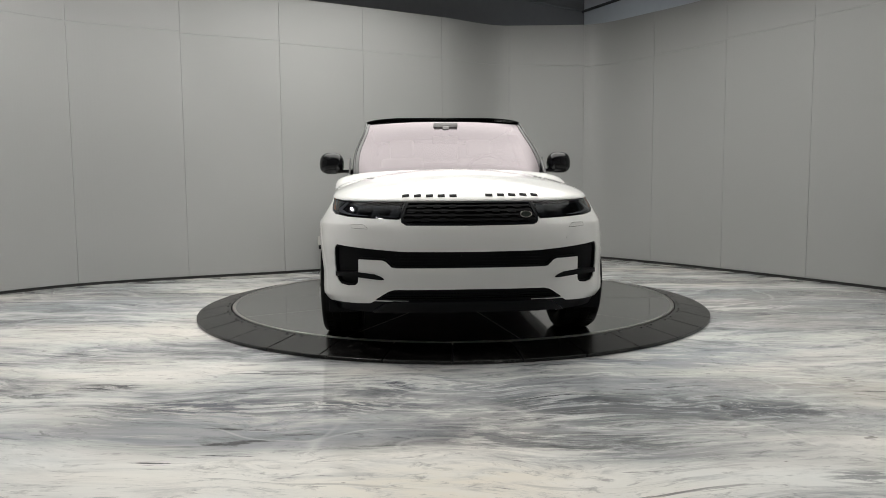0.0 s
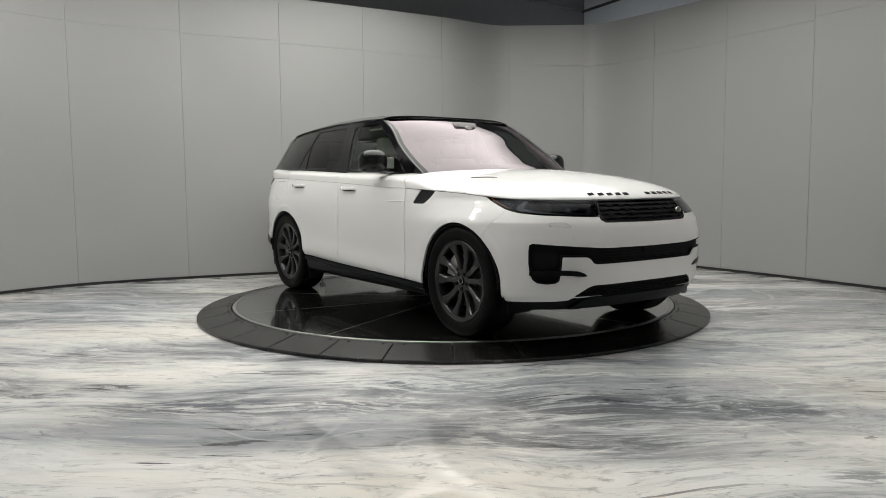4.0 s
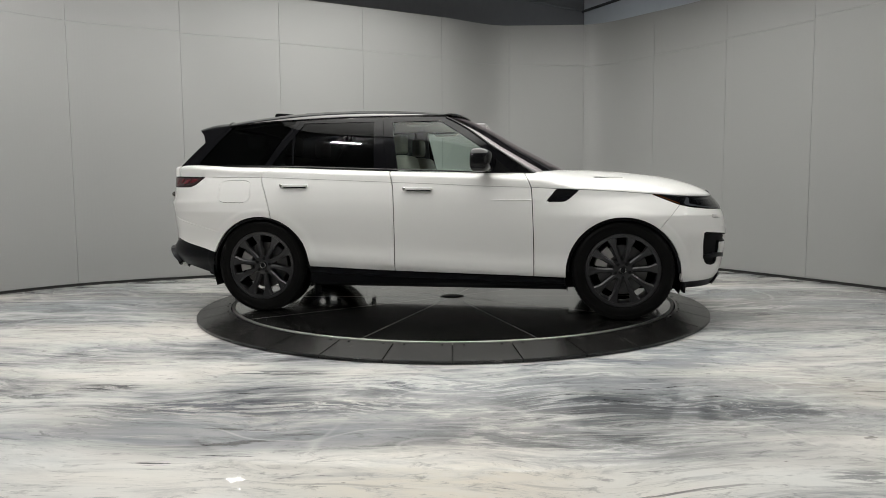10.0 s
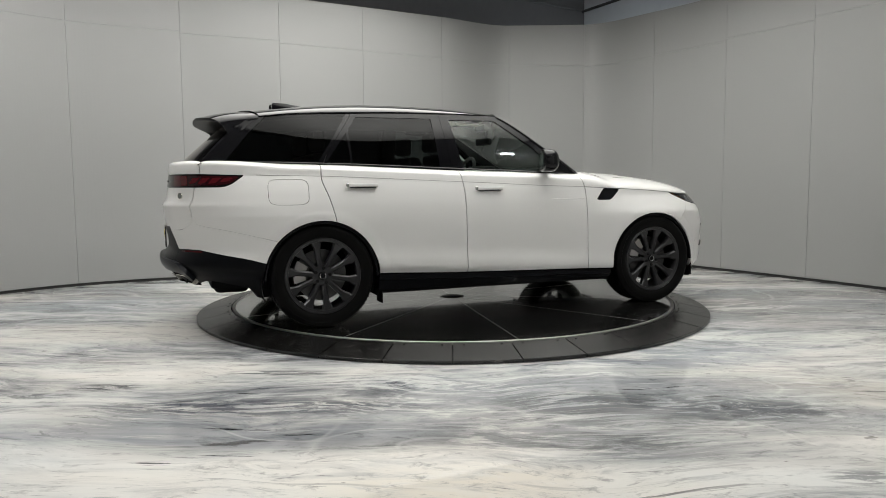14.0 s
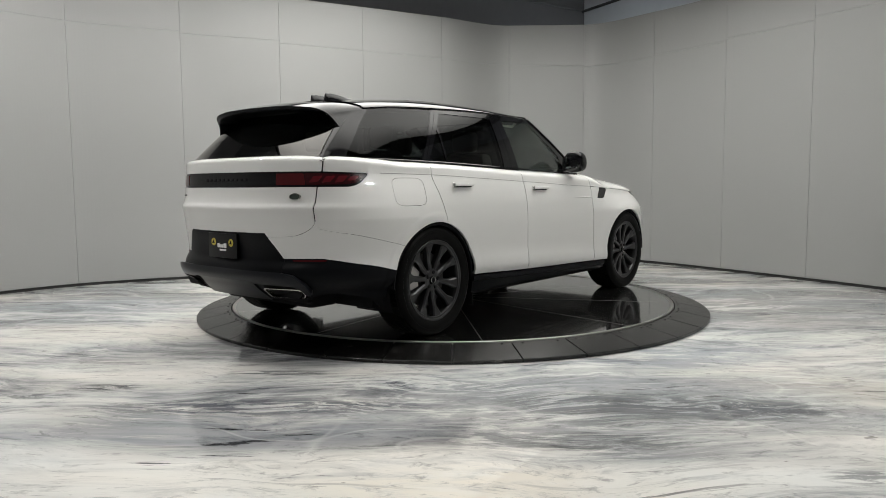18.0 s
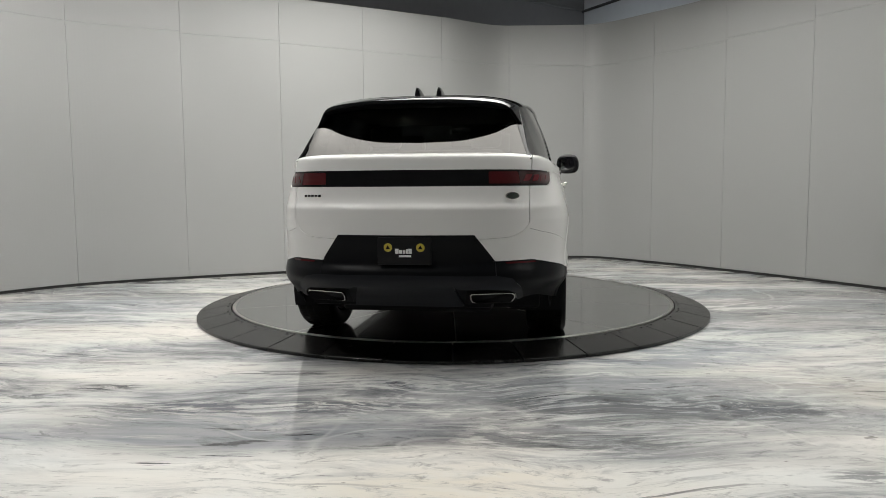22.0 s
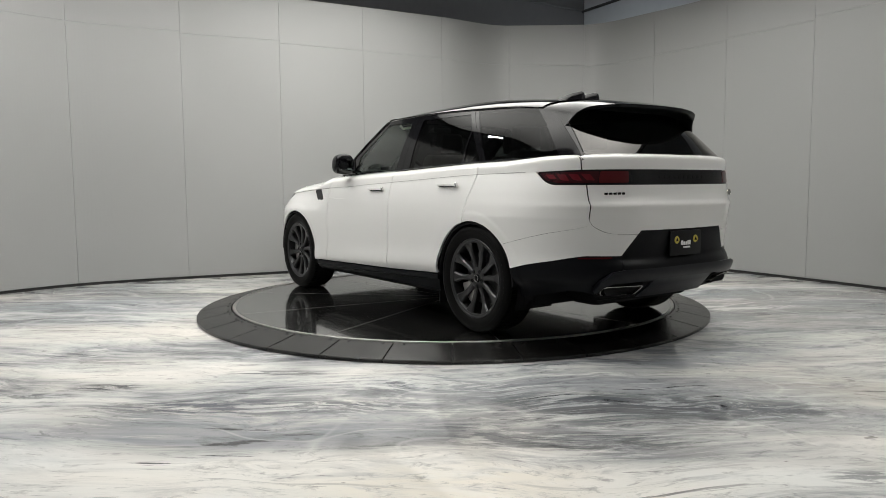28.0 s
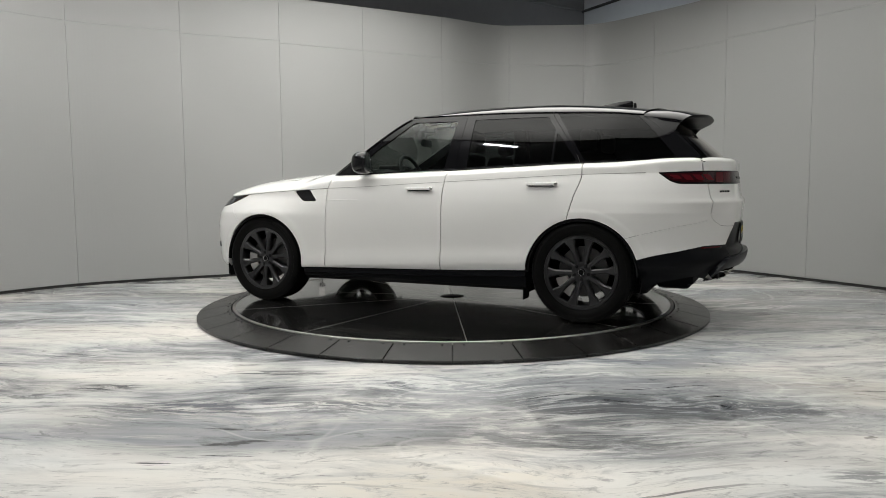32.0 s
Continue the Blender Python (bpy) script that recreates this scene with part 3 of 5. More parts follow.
# unseen cool tube added behind the wall to brighten the far building walls
passage = tagged(new("offscreen_tube_light"), "unseen cool tube light added to brighten the far building walls", "lamp", group="tube lights")
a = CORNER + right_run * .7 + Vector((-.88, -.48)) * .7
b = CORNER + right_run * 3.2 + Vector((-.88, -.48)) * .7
part("tube", tube_bm([(a.x, a.y, 3.0), (b.x, b.y, 3.0)], .03, 10), COOL_FILL, passage)
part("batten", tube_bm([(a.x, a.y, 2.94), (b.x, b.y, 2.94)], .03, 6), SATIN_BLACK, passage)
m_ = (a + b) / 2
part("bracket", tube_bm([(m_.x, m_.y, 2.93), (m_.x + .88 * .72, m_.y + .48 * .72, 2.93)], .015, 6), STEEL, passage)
# bare tubes beside the lightbox; the last is an added fill from the right
for c, ang, z, half in (((-3.15, -4.05), 125, 4.95, .32), ((-3.85, -.5), 110, 4.12, .22), ((5.7, -3.5), 75, 4.95, .30)):
    lamp = tagged(new("offscreen_tube_light"), "bare white led tube light hung out of view under the ceiling", "lamp", group="tube lights")
    d = Vector((math.cos(radians(ang)), math.sin(radians(ang)))) * half
    part("tube", tube_bm([(c[0] - d.x, c[1] - d.y, z), (c[0] + d.x, c[1] + d.y, z)], .05, 12), TUBE, lamp)
    bm = box_bm(0, 0, z + .078, 2 * half + .1, .07, .05, .006)
    bmesh.ops.transform(bm, matrix=Matrix.Translation((c[0], c[1], 0)) @ Matrix.Rotation(radians(ang), 4, "Z"), verts=bm.verts)
    part("batten", bm, SATIN_BLACK, lamp)
    part("hanger", tube_bm([(c[0], c[1], z + .07), (c[0], c[1], CEIL + .02)], .008, 6), STEEL, lamp)

# ---- turntable ----
R_DISC, R_RING = 2.035, 2.335
ring = tagged(new("turntable_ring"), "dark grey sloping steel ring of bolted plates round the turntable", "turntable", kind="structure")
N_RING = 32
for i in range(N_RING):
    a0, a1 = radians(-90 + i * 360 / N_RING) + .0024, radians(-90 + (i + 1) * 360 / N_RING) - .0024
    v, f = [], []
    for k in range(7):
        t = a0 + (a1 - a0) * k / 6
        for r, z in ((R_DISC + .012, DISC_Z - .002), (R_RING - .004, .026), (R_RING, .022), (R_RING, .003), (R_DISC + .012, .003)):
            v.append((r * math.cos(t), r * math.sin(t), z))
    for k in range(6):
        for j in range(5):
            f.append((5 * k + j, 5 * k + 5 + j, 5 * k + 5 + (j + 1) % 5, 5 * k + (j + 1) % 5)[::-1])
    f += [(0, 1, 2, 3, 4), (34, 33, 32, 31, 30)]
    link_mesh("ring_plate", v, f, RING, ring)
    for r, da in ((R_DISC + .04, .035), (R_DISC + .04, .16)):
        t = a0 + da
        z = DISC_Z - .002 - (r - R_DISC - .012) / (R_RING - R_DISC - .016) * (DISC_Z - .028)
        link = lathe_bm([(0.0005, .0016), (.008, .0016), (.010, -.002)], 8, "z")
        bmesh.ops.transform(link, matrix=Matrix.Translation((r * math.cos(t), r * math.sin(t), z + .0015)), verts=link.verts)
        part("ring_bolt", link, MATT_BLACK, ring)
base = lathe_bm([(.1, .002), (R_RING - .006, .002), (R_RING - .006, .014), (R_DISC + .006, DISC_Z - .022), (.1, DISC_Z - .022)], 96, "z")
part("ring_base", base, GAP, ring)

disc = tagged(new("turntable_disc"), "round dark metal turntable top with a bright rim", "turntable")
disc.location = (0, 0, DISC_Z)
for i in range(10):
    a0, a1 = radians(9 + 36 * i), radians(9 + 36 * (i + 1))
    v, f = [], []
    n = 16
    for k in range(n + 1):
        t = a0 + (a1 - a0) * k / n
        for r, z in ((.115, 0), (R_DISC - .03, 0), (R_DISC - .03, -.018), (.115, -.018)):
            o = .003 / r
            tt = min(max(t, a0 + o), a1 - o)
            v.append((r * math.cos(tt), r * math.sin(tt), z))
    for k in range(n):
        for j in range(4):
            f.append((4 * k + j, 4 * k + 4 + j, 4 * k + 4 + (j + 1) % 4, 4 * k + (j + 1) % 4)[::-1])
    f += [(0, 1, 2, 3), (4 * n + 3, 4 * n + 2, 4 * n + 1, 4 * n)]
    link_mesh("wedge_plate", v, f, DISC, disc)
    t = a0
    seam = box_bm((R_DISC + .115) / 2, 0, -.0032, R_DISC - .17, .004, .008)
    bmesh.ops.transform(seam, matrix=Matrix.Rotation(t, 4, "Z"), verts=seam.verts)
    part("seam_strip", seam, ALUM, disc, smooth=False)
part("rim", lathe_bm([(R_DISC - .028, -.018), (R_DISC - .028, .002), (R_DISC - .024, .004), (R_DISC - .004, .004), (R_DISC, .001), (R_DISC, -.018)], 160, "z"), ALUM, disc, "bright worn aluminium rim")
part("hub_plate", lathe_bm([(.001, .006), (.09, .006), (.10, .003), (.112, .001), (.112, -.018)], 48, "z"), SATIN_BLACK, disc)
part("disc_base", lathe_bm([(.001, -.019), (R_DISC - .001, -.019), (R_DISC - .001, -.030), (.001, -.030)], 96, "z"), GAP, disc)

# ---- wall outlet with plug and cable, and a cover plate on the floor ----
o = Vector((-1.745, 2.66))
fw = Vector((.47, -.88))
outlet = tagged(new("wall_outlet"), "white wall outlet with a dark plug and a hanging cable", "outlet")
turn = Matrix.Rotation(math.atan2(fw.x, -fw.y), 4, "Z")
oz = .42
part("face_plate", box_bm(o.x, o.y, oz, .075, .012, .115, .004, turn=turn), SOCKET_WHITE, outlet)
part("plug", box_bm(o.x + fw.x * .03, o.y + fw.y * .03, oz - .085, .07, .05, .05, .01, turn=turn), MATT_BLACK, outlet)
q = o + fw * .03
part("cable", tube_bm([(q.x, q.y, oz - .09), (q.x + .002, q.y - .01, oz - .2), (q.x + .012, q.y - .02, oz - .27), (q.x + .09, q.y - .03, oz - .34),
                       (q.x + .14, q.y - .02, .05), (q.x + .18, q.y - .03, .008)], .007, 8), TRIM_DARK, outlet)
plate = tagged(new("floor_cover"), "small grey cover plate on the floor by the wall", "cover")
part("lid", box_bm(o.x + .40, o.y + .12, .006, .30, .10, .012, .003, turn=Matrix.Rotation(.5, 4, "Z")), RING, plate)


# ---- panels cut from the skin ----
SKIN, WAY = skin()
WAY_END = float(WAY[0, -1])


def normals_of(P):
    du = np.gradient(P, axis=1)
    dv = np.gradient(P, axis=0)
    n = np.cross(du, dv)
    n /= np.maximum(np.linalg.norm(n, axis=-1, keepdims=True), 1e-9)
    return n


def quads_of(rows, cols):
    i = np.arange(rows * cols).reshape(rows, cols)
    return np.stack([i[:-1, :-1], i[:-1, 1:], i[1:, 1:], i[1:, :-1]], -1).reshape(-1, 4)


def poly_sd(pts, a, b):
    """Signed distance to a polygon, below nought inside."""
    pts = np.array(pts, float)
    d = np.full(a.shape, 1e9)
    inside = np.zeros(a.shape, bool)
    for (x0, y0), (x1, y1) in zip(pts, np.roll(pts, -1, 0)):
        ex, ey = x1 - x0, y1 - y0
        t = np.clip(((a - x0) * ex + (b - y0) * ey) / (ex * ex + ey * ey + 1e-12), 0, 1)
        d = np.minimum(d, np.hypot(a - x0 - t * ex, b - y0 - t * ey))
        cross = ((y0 > b) != (y1 > b)) & (a < ex * (b - y0) / (ey if abs(ey) > 1e-12 else 1e-12) + x0)
        inside ^= cross
    return np.where(inside, -d, d)


class Sheet:
    """A surface as points, normals and the way along the outline, to be cut by signed functions."""

    def __init__(self, P=None, U=None):
        if P is None:
            return
        self.P, self.N, self.U = P.reshape(-1, 3), normals_of(P).reshape(-1, 3), np.asarray(U).reshape(-1)
        self.F = quads_of(*P.shape[:2])
        self.polys = []

    def cut(self, *gs):
        out = Sheet()
        P, N, U, F, polys = self.P, self.N, self.U, self.F, list(self.polys)
        for g in gs:
            val = g(P, U)
            neg = val[F] < 0
            full, some = neg.all(1), neg.any(1)
            mixed = [tuple(q) for q in F[some & ~full]]
            kept = []
            for q in polys:
                s = [val[k] < 0 for k in q]
                if all(s):
                    kept.append(q)
                elif any(s):
                    mixed.append(q)
            F = F[full]
            newP, newN, newU, cache = [], [], [], {}
            base = len(P)
            for q in mixed:
                r = []
                for i, a in enumerate(q):
                    b = q[(i + 1) % len(q)]
                    va, vb = val[a], val[b]
                    if va < 0:
                        r.append(a)
                    if (va < 0) != (vb < 0):
                        key = (a, b) if a < b else (b, a)
                        if key not in cache:
                            t = va / (va - vb)
                            cache[key] = base + len(newP)
                            newP.append(P[a] + t * (P[b] - P[a]))
                            newN.append(N[a] + t * (N[b] - N[a]))
                            newU.append(U[a] + t * (U[b] - U[a]))
                        r.append(cache[key])
                if len(r) >= 3:
                    kept.append(tuple(r))
            if newP:
                P, N, U = np.concatenate([P, newP]), np.concatenate([N, newN]), np.concatenate([U, newU])
            polys = kept
        out.P, out.N, out.U, out.F, out.polys = P, N, U, F, polys
        return out

    def mesh(self, off=0.0, depth=0.018, side=1, close=False):
        """Points and faces of the cut sheet, moved out by off, with a turned-in edge of that depth; side -1: the mirrored half; 0: both halves in one."""
        polys = [tuple(int(k) for k in q) for q in self.F] + list(self.polys)
        clean = []
        for q in polys:
            q = tuple(k for i, k in enumerate(q) if np.abs(self.P[k] - self.P[q[i - 1]]).max() > 1e-6)
            if len(q) >= 3:
                clean.append(q)
        used = sorted({k for q in clean for k in q})
        idx = {k: i for i, k in enumerate(used)}
        clean = [tuple(idx[k] for k in q) for q in clean]
        P, N = self.P[used] + self.N[used] * off, self.N[used]
        if side == 0:
            P[np.abs(self.P[used][:, 1]) < 1e-6, 1] = 0
        count = {}
        for q in clean:
            for i, a in enumerate(q):
                b = q[(i + 1) % len(q)]
                count[(a, b)] = count.get((a, b), 0) + 1
        edge = [(a, b) for (a, b) in count if (b, a) not in count]
        if side == 0:
            edge = [(a, b) for a, b in edge if not (abs(P[a][1]) < 1e-6 and abs(P[b][1]) < 1e-6)]
        V = [tuple(p) for p in P]
        F = list(clean)
        if depth:
            vmap = {}

            def twin(k):
                if k not in vmap:
                    vmap[k] = len(V)
                    V.append(tuple(P[k]))
                    V.append(tuple(P[k] - N[k] * depth))
                return vmap[k]
            for a, b in edge:
                ta, tb = twin(a), twin(b)
                F.append((tb, ta, ta + 1, tb + 1))
        V = np.array(V).reshape(-1, 3)
        if side == -1:
            V = V * [1, -1, 1]
            F = [q[::-1] for q in F]
        elif side == 0:
            W = V * [1, -1, 1]
            mid = np.abs(V[:, 1]) < 1e-6
            where = np.where(mid, np.arange(len(V)), 0)
            where[~mid] = len(V) + np.arange((~mid).sum())
            F = F + [tuple(int(where[k]) for k in q)[::-1] for q in F]
            V = np.concatenate([V, W[~mid]])
        return V, F


BODY = Sheet(SKIN, WAY)
FINE, FINE_WAY = skin(120, 60, .008)
n_front, n_rear = int((FINE_WAY[0] < 1.5).sum()), int((FINE_WAY[0] < WAY_END - 2.1).sum())
FRONT = Sheet(FINE[:, :n_front], FINE_WAY[:, :n_front])
REAR = Sheet(FINE[:, n_rear:], FINE_WAY[:, n_rear:])
EDGE_X = pchip(WAY[0], outline(even_steps()[0], .75)[0])


def panel(name, mat, parent, cuts, side=1, off=0.0, depth=.018, sheet=None, label=""):
    V, F = (sheet or BODY).cut(*cuts).mesh(off, depth, side)
    if len(F) == 0:
        print("EMPTY PANEL", name)
    return link_mesh(name, V, F, mat, parent, label, smooth=True)


def on_skin(sheet, y, z):
    """The point and the normal of a sheet at a width and a height."""
    i = int(np.argmin((sheet.P[:, 1] - abs(y)) ** 2 + (sheet.P[:, 2] - z) ** 2 + (np.abs(sheet.P[:, 0]) < 1.9) * 9))
    p, n = Vector(sheet.P[i]), Vector(sheet.N[i])
    p.y, n.y = y, n.y * (1 if y > 0 else -1)
    return p, n.normalized()


def skin_bar(name, sheet, y, z, wide, high, thick, mat, parent):
    """A small raised bar that lies on the skin."""
    p, n = on_skin(sheet, y, z)
    xa = (Vector((0, 1, 0)) - n * n.y).normalized()
    m = Matrix((xa, n.cross(xa), n)).transposed().to_4x4()
    m.translation = p
    bm = box_bm(0, 0, 0, wide, high, thick, thick * .2)
    bmesh.ops.transform(bm, matrix=m, verts=bm.verts)
    return part(name, bm, mat, parent)


def both(name, mat, parent, cuts, **kw):
    return [panel(name, mat, parent, cuts, side=s, **kw) for s in (1, -1)]


def gx_above(x0):
    return lambda P, U: x0 - P[:, 0]


def gx_below(x0):
    return lambda P, U: P[:, 0] - x0


def above(curve, axis=0, gap=0.0):
    return lambda P, U: curve(P[:, 0] if axis == 0 else (U if axis == "u" else WAY_END - U)) + gap - P[:, 2]


def below(curve, axis=0, gap=0.0):
    return lambda P, U: P[:, 2] - curve(P[:, 0] if axis == 0 else (U if axis == "u" else WAY_END - U)) + gap


def fore(curve, gap=0.0):
    """Keeps what lies ahead of x = curve(z)."""
    return lambda P, U: curve(P[:, 2]) + gap - P[:, 0]


def aft(curve, gap=0.0):
    return lambda P, U: P[:, 0] - curve(P[:, 2]) + gap


def inside(pts, kind="u", grow=0.0):
    """Within a polygon in (way from the nose, z), (way from the tail, z) or (x, z)."""
    def g(P, U):
        a = U if kind == "u" else WAY_END - U if kind == "r" else P[:, 0]
        return poly_sd(pts, a, P[:, 2]) - grow
    return g


def outside(g, gap=0.0):
    return lambda P, U: -g(P, U) + gap


def arch(wx, r=.44):
    return lambda P, U: r - np.hypot(P[:, 0] - wx, P[:, 2] - .37)


WB = 1.4985
G = .0035
# shut lines
DOOR_F = pchip([.2, .37, .97, 1.04, 1.075, 1.12, 1.152, 1.2], [.81, .81, .792, .785, .773, .75, .727, .68])
DOOR_M = pchip([.2, .37, .74, 1.015, 1.1, 1.2, 1.25], [-.321, -.324, -.33, -.34, -.353, -.384, -.40])
DOOR_R = pchip([.2, .80, .9, .98, 1.14, 1.2, 1.26], [-1.37, -1.395, -1.418, -1.442, -1.492, -1.491, -1.48])
SILL = pchip([-1.4, -1.02, -.49, .81, 1.025, 1.4], [.40, .391, .370, .339, .333, .33])
LAMP = [(.478, 1.1), (.472, .857), (.62, .862), (.85, .872), (1.0, .886), (1.09, .906), (1.305, 1.0), (1.28, 1.1)]
GRILLE = [(-.2, .816), (.415, .822), (.452, .84), (.466, .87), (.470, 1.1), (-.2, 1.1)]
MOUTH = [(-.3, .650), (.4, .656), (.915, .692), (.94, .680), (.945, .64), (.942, .56), (.930, .50), (.905, .458), (.87, .436), (.80, .428), (.74, .434), (.72, .452), (.715, .604),
         (.545, .600), (.52, .590), (.485, .556), (.46, .551), (-.3, .550)]
WASHER = [(.66, .795), (.80, .800), (.80, .823), (.70, .823)]
LOW_MOUTH = [(-.3, .414), (.46, .412), (.50, .40), (.60, .337), (-.3, .333)]
SKIRT = pchip([0, .44, .47, .60, .64, .85, 1.12, 1.4], [.333, .333, .333, .333, .318, .310, .305, .30])
TAIL_BAR = [(-.4, 1.158), (.9, 1.156), (1.265, 1.147), (1.16, 1.088), (1.10, 1.070), (1.06, 1.065), (-.4, 1.064)]
GATE_LOW = pchip([-.1, .40, .47, .63, .73, .785, .80], [.743, .743, .744, .752, .785, .84, .90])
BUMP_R = pchip([.60, .7845, .7865, .80, 1.06, 1.2, 1.4, 1.5], [.90, .90, .805, .80, .750, .718, .667, .64])
CLAD_R = pchip([.5, .55, .78, .9, 1.0, 1.19, 1.36, 1.6], [.605, .607, .610, .595, .578, .546, .502, .44])
CLAD_LOW = pchip([0, .3, .38, .66, .74, .86, 1.0, 1.2, 1.5], [.325, .325, .335, .335, .36, .375, .355, .32, .30])
BLACK_R = [(-.4, .767), (.425, .769), (.55, .606), (.55, .5), (-.4, .5)]

suv = tagged(new("suv"), "white SUV with black roof and dark wheels on a turntable", "car")

# dark carcass under the panels
carcass_cuts = (arch(WB, .455), arch(-WB, .455), lambda P, U: .22 + .16 * sstep(-1.9, -2.15, P[:, 0]) + .08 * sstep(1.9, 2.1, P[:, 0]) - P[:, 2])
panel("carcass", MATT_BLACK, suv, carcass_cuts, side=0, off=-.024, depth=0)

# ---- front end ----
hood_back = lambda P, U: np.maximum(1.035 - .31 * np.minimum(np.abs(P[:, 1]) / .78, 1.0) ** 2.4, DOOR_F(P[:, 2]) + G) - P[:, 0]
hood_skin = (lambda P, U: SHOULDER(EDGE_X(U)) + .0008 - P[:, 2], hood_back)
HOOD_VENT = [(1.24, .665), (1.50, .60), (1.53, .625), (1.29, .70)]
hood_vent_g = lambda P, U: poly_sd(HOOD_VENT, P[:, 0], np.abs(P[:, 1])) + (P[:, 2] < 1.0) * 9
hood = panel("hood", PAINT, suv, hood_skin + (outside(hood_vent_g),), side=0, depth=.022)
both("hood_vent", GLOSS_BLACK, hood, hood_skin + (hood_vent_g,), off=-.006, depth=.01)
below_top = lambda P, U: P[:, 2] - SHOULDER(EDGE_X(U)) + .0035

lamp_g, grille_g, mouth_g, low_g = inside(LAMP), inside(GRILLE), inside(MOUTH), inside(LOW_MOUTH)
fend_split = lambda P, U: P[:, 0] - (1.925 + (P[:, 2] - .905) * .85)
VENT = [(.899, .930), (1.044, .930), (1.085, .955), (1.165, 1.026), (.985, 1.034)]
vent_g = inside(VENT, "x")
fenders = both("front_fender", PAINT, suv, (below_top, fore(DOOR_F, G), above(SILL, 0, G), arch(WB), outside(lamp_g, G), outside(vent_g, .001),
                                          lambda P, U: fend_split(P, U) + .0016))
for s, o in zip((1, -1), fenders):
    panel("side_vent", GLOSS_BLACK, o, (vent_g, below_top), side=s, off=-.004, depth=.012, label="gloss black fender vent")
bumper_f = panel("front_bumper", PAINT, suv, (below_top, lambda P, U: -fend_split(P, U) + .0016, arch(WB), outside(lamp_g, G), outside(grille_g, G), outside(mouth_g), outside(low_g), *(outside(inside(WASHER), .0012),),
                                              above(SKIRT, "u"), gx_above(1.2)), sheet=FRONT, side=0, depth=.03)
# headlamps
for s in (1, -1):
    lamp = panel("headlamp", LAMP_DARK, suv, (below_top, lamp_g), sheet=FRONT, side=s, off=-.022, depth=0, label="slim dark headlamp with a clear cover")
    panel("lamp_cover", LAMP_CLEAR, lamp, (below_top, inside(LAMP, "u", -.004)), sheet=FRONT, side=s, off=-.001, depth=.006)
    panel("light_strip", DRL, lamp, (below_top, inside([(.93, .962), (.955, .968), (1.02, .925), (1.005, .905), (.86, .888), (.70, .878), (.70, .884), (.86, .897), (.975, .920)], "u")), sheet=FRONT, side=s, off=-.012, depth=.006)
    panel("amber_reflector", AMBER, lamp, (below_top, inside([(1.06, .915), (1.10, .918), (1.285, .99), (1.24, .99)], "u")), sheet=FRONT, side=s, off=-.006, depth=.006)
    for c in (.60, .74, .87):
        panel("projector", GLOSS_BLACK, lamp, (below_top, inside([(c - .045, .898), (c + .045, .902), (c + .045, .948), (c - .045, .944)], "u")), sheet=FRONT, side=s, off=-.012, depth=.010)
    panel("lamp_rim", GLOSS_BLACK, lamp, (below_top, lamp_g, outside(inside(LAMP, "u", -.010))), sheet=FRONT, side=s, off=-.002, depth=.012)
# main grille
grille = panel("grille", MATT_BLACK, suv, (below_top, grille_g), sheet=FRONT, side=0, off=-.020, depth=0, label="black slatted grille")
panel("grille_frame", SATIN_BLACK, grille, (below_top, grille_g, outside(inside([(-.2, .829), (.41, .835), (.443, .85), (.453, .875), (.456, .957), (-.2, .957)]))), sheet=FRONT, side=0, off=-.001, depth=.02)
for k in range(4):
    z = .848 + .029 * k
    panel("slat", MATT_BLACK, grille, (inside([(-.2, z), (.448, z + .002), (.448, z + .012), (-.2, z + .010)]),), sheet=FRONT, side=0, off=-.004, depth=.012)
    for j in range(4):
        c = .06 + .11 * j + (.055 if k % 2 else 0)
        for s in (1, -1):
            panel("slat_link", MATT_BLACK, grille, (inside([(c, z - .006), (c + .05, z - .006), (c + .058, z + .004), (c + .05, z + .016), (c, z + .016), (c - .008, z + .004)]),), sheet=FRONT, side=s, off=-.006, depth=.010)
# lower intakes
intake = panel("lower_intake", MATT_BLACK, suv, (mouth_g,), sheet=FRONT, side=0, off=-.05, depth=0, label="black lower air intake")
panel("intake_rim", MATT_BLACK, intake, (mouth_g, outside(inside(MOUTH, "u", -.012))), sheet=FRONT, side=0, off=-.006, depth=.045)
for k in range(4):
    z = .566 + .020 * k
    panel("mesh_bar", MATT_BLACK, intake, (inside([(-.2, z), (.47, z), (.47, z + .007), (-.2, z + .007)]), inside(MOUTH, "u", -.012)), sheet=FRONT, side=0, off=-.020, depth=.012)
for s in (1, -1):
    for k in range(14):
        c = .02 + .033 * k
        panel("mesh_link", MATT_BLACK, intake, (inside([(c, .556), (c + .006, .556), (c + .016, .645), (c + .010, .645)]),), sheet=FRONT, side=s, off=-.024, depth=.010)
    panel("blade", SATIN_BLACK, intake, (inside([(.93, .512), (.72, .521), (.60, .512), (.555, .497), (.525, .477), (.56, .476), (.72, .488), (.93, .484)]),), sheet=FRONT, side=s, off=.005, depth=.05)
panel("camera_window", MATT_BLACK, intake, (inside([(-.05, .612), (.05, .612), (.05, .64), (-.05, .64)]),), sheet=FRONT, side=0, off=-.008, depth=.012)
skirt = panel("front_skirt", SATIN_BLACK, suv, (below(SKIRT, "u", .001), gx_above(1.55), arch(WB, .44), lambda P, U: .252 - P[:, 2]), sheet=FRONT, side=0, off=-.004, depth=.015, label="satin black lower front skirt")
panel("low_intake", MATT_BLACK, skirt, (low_g,), sheet=FRONT, side=0, off=-.03, depth=0)
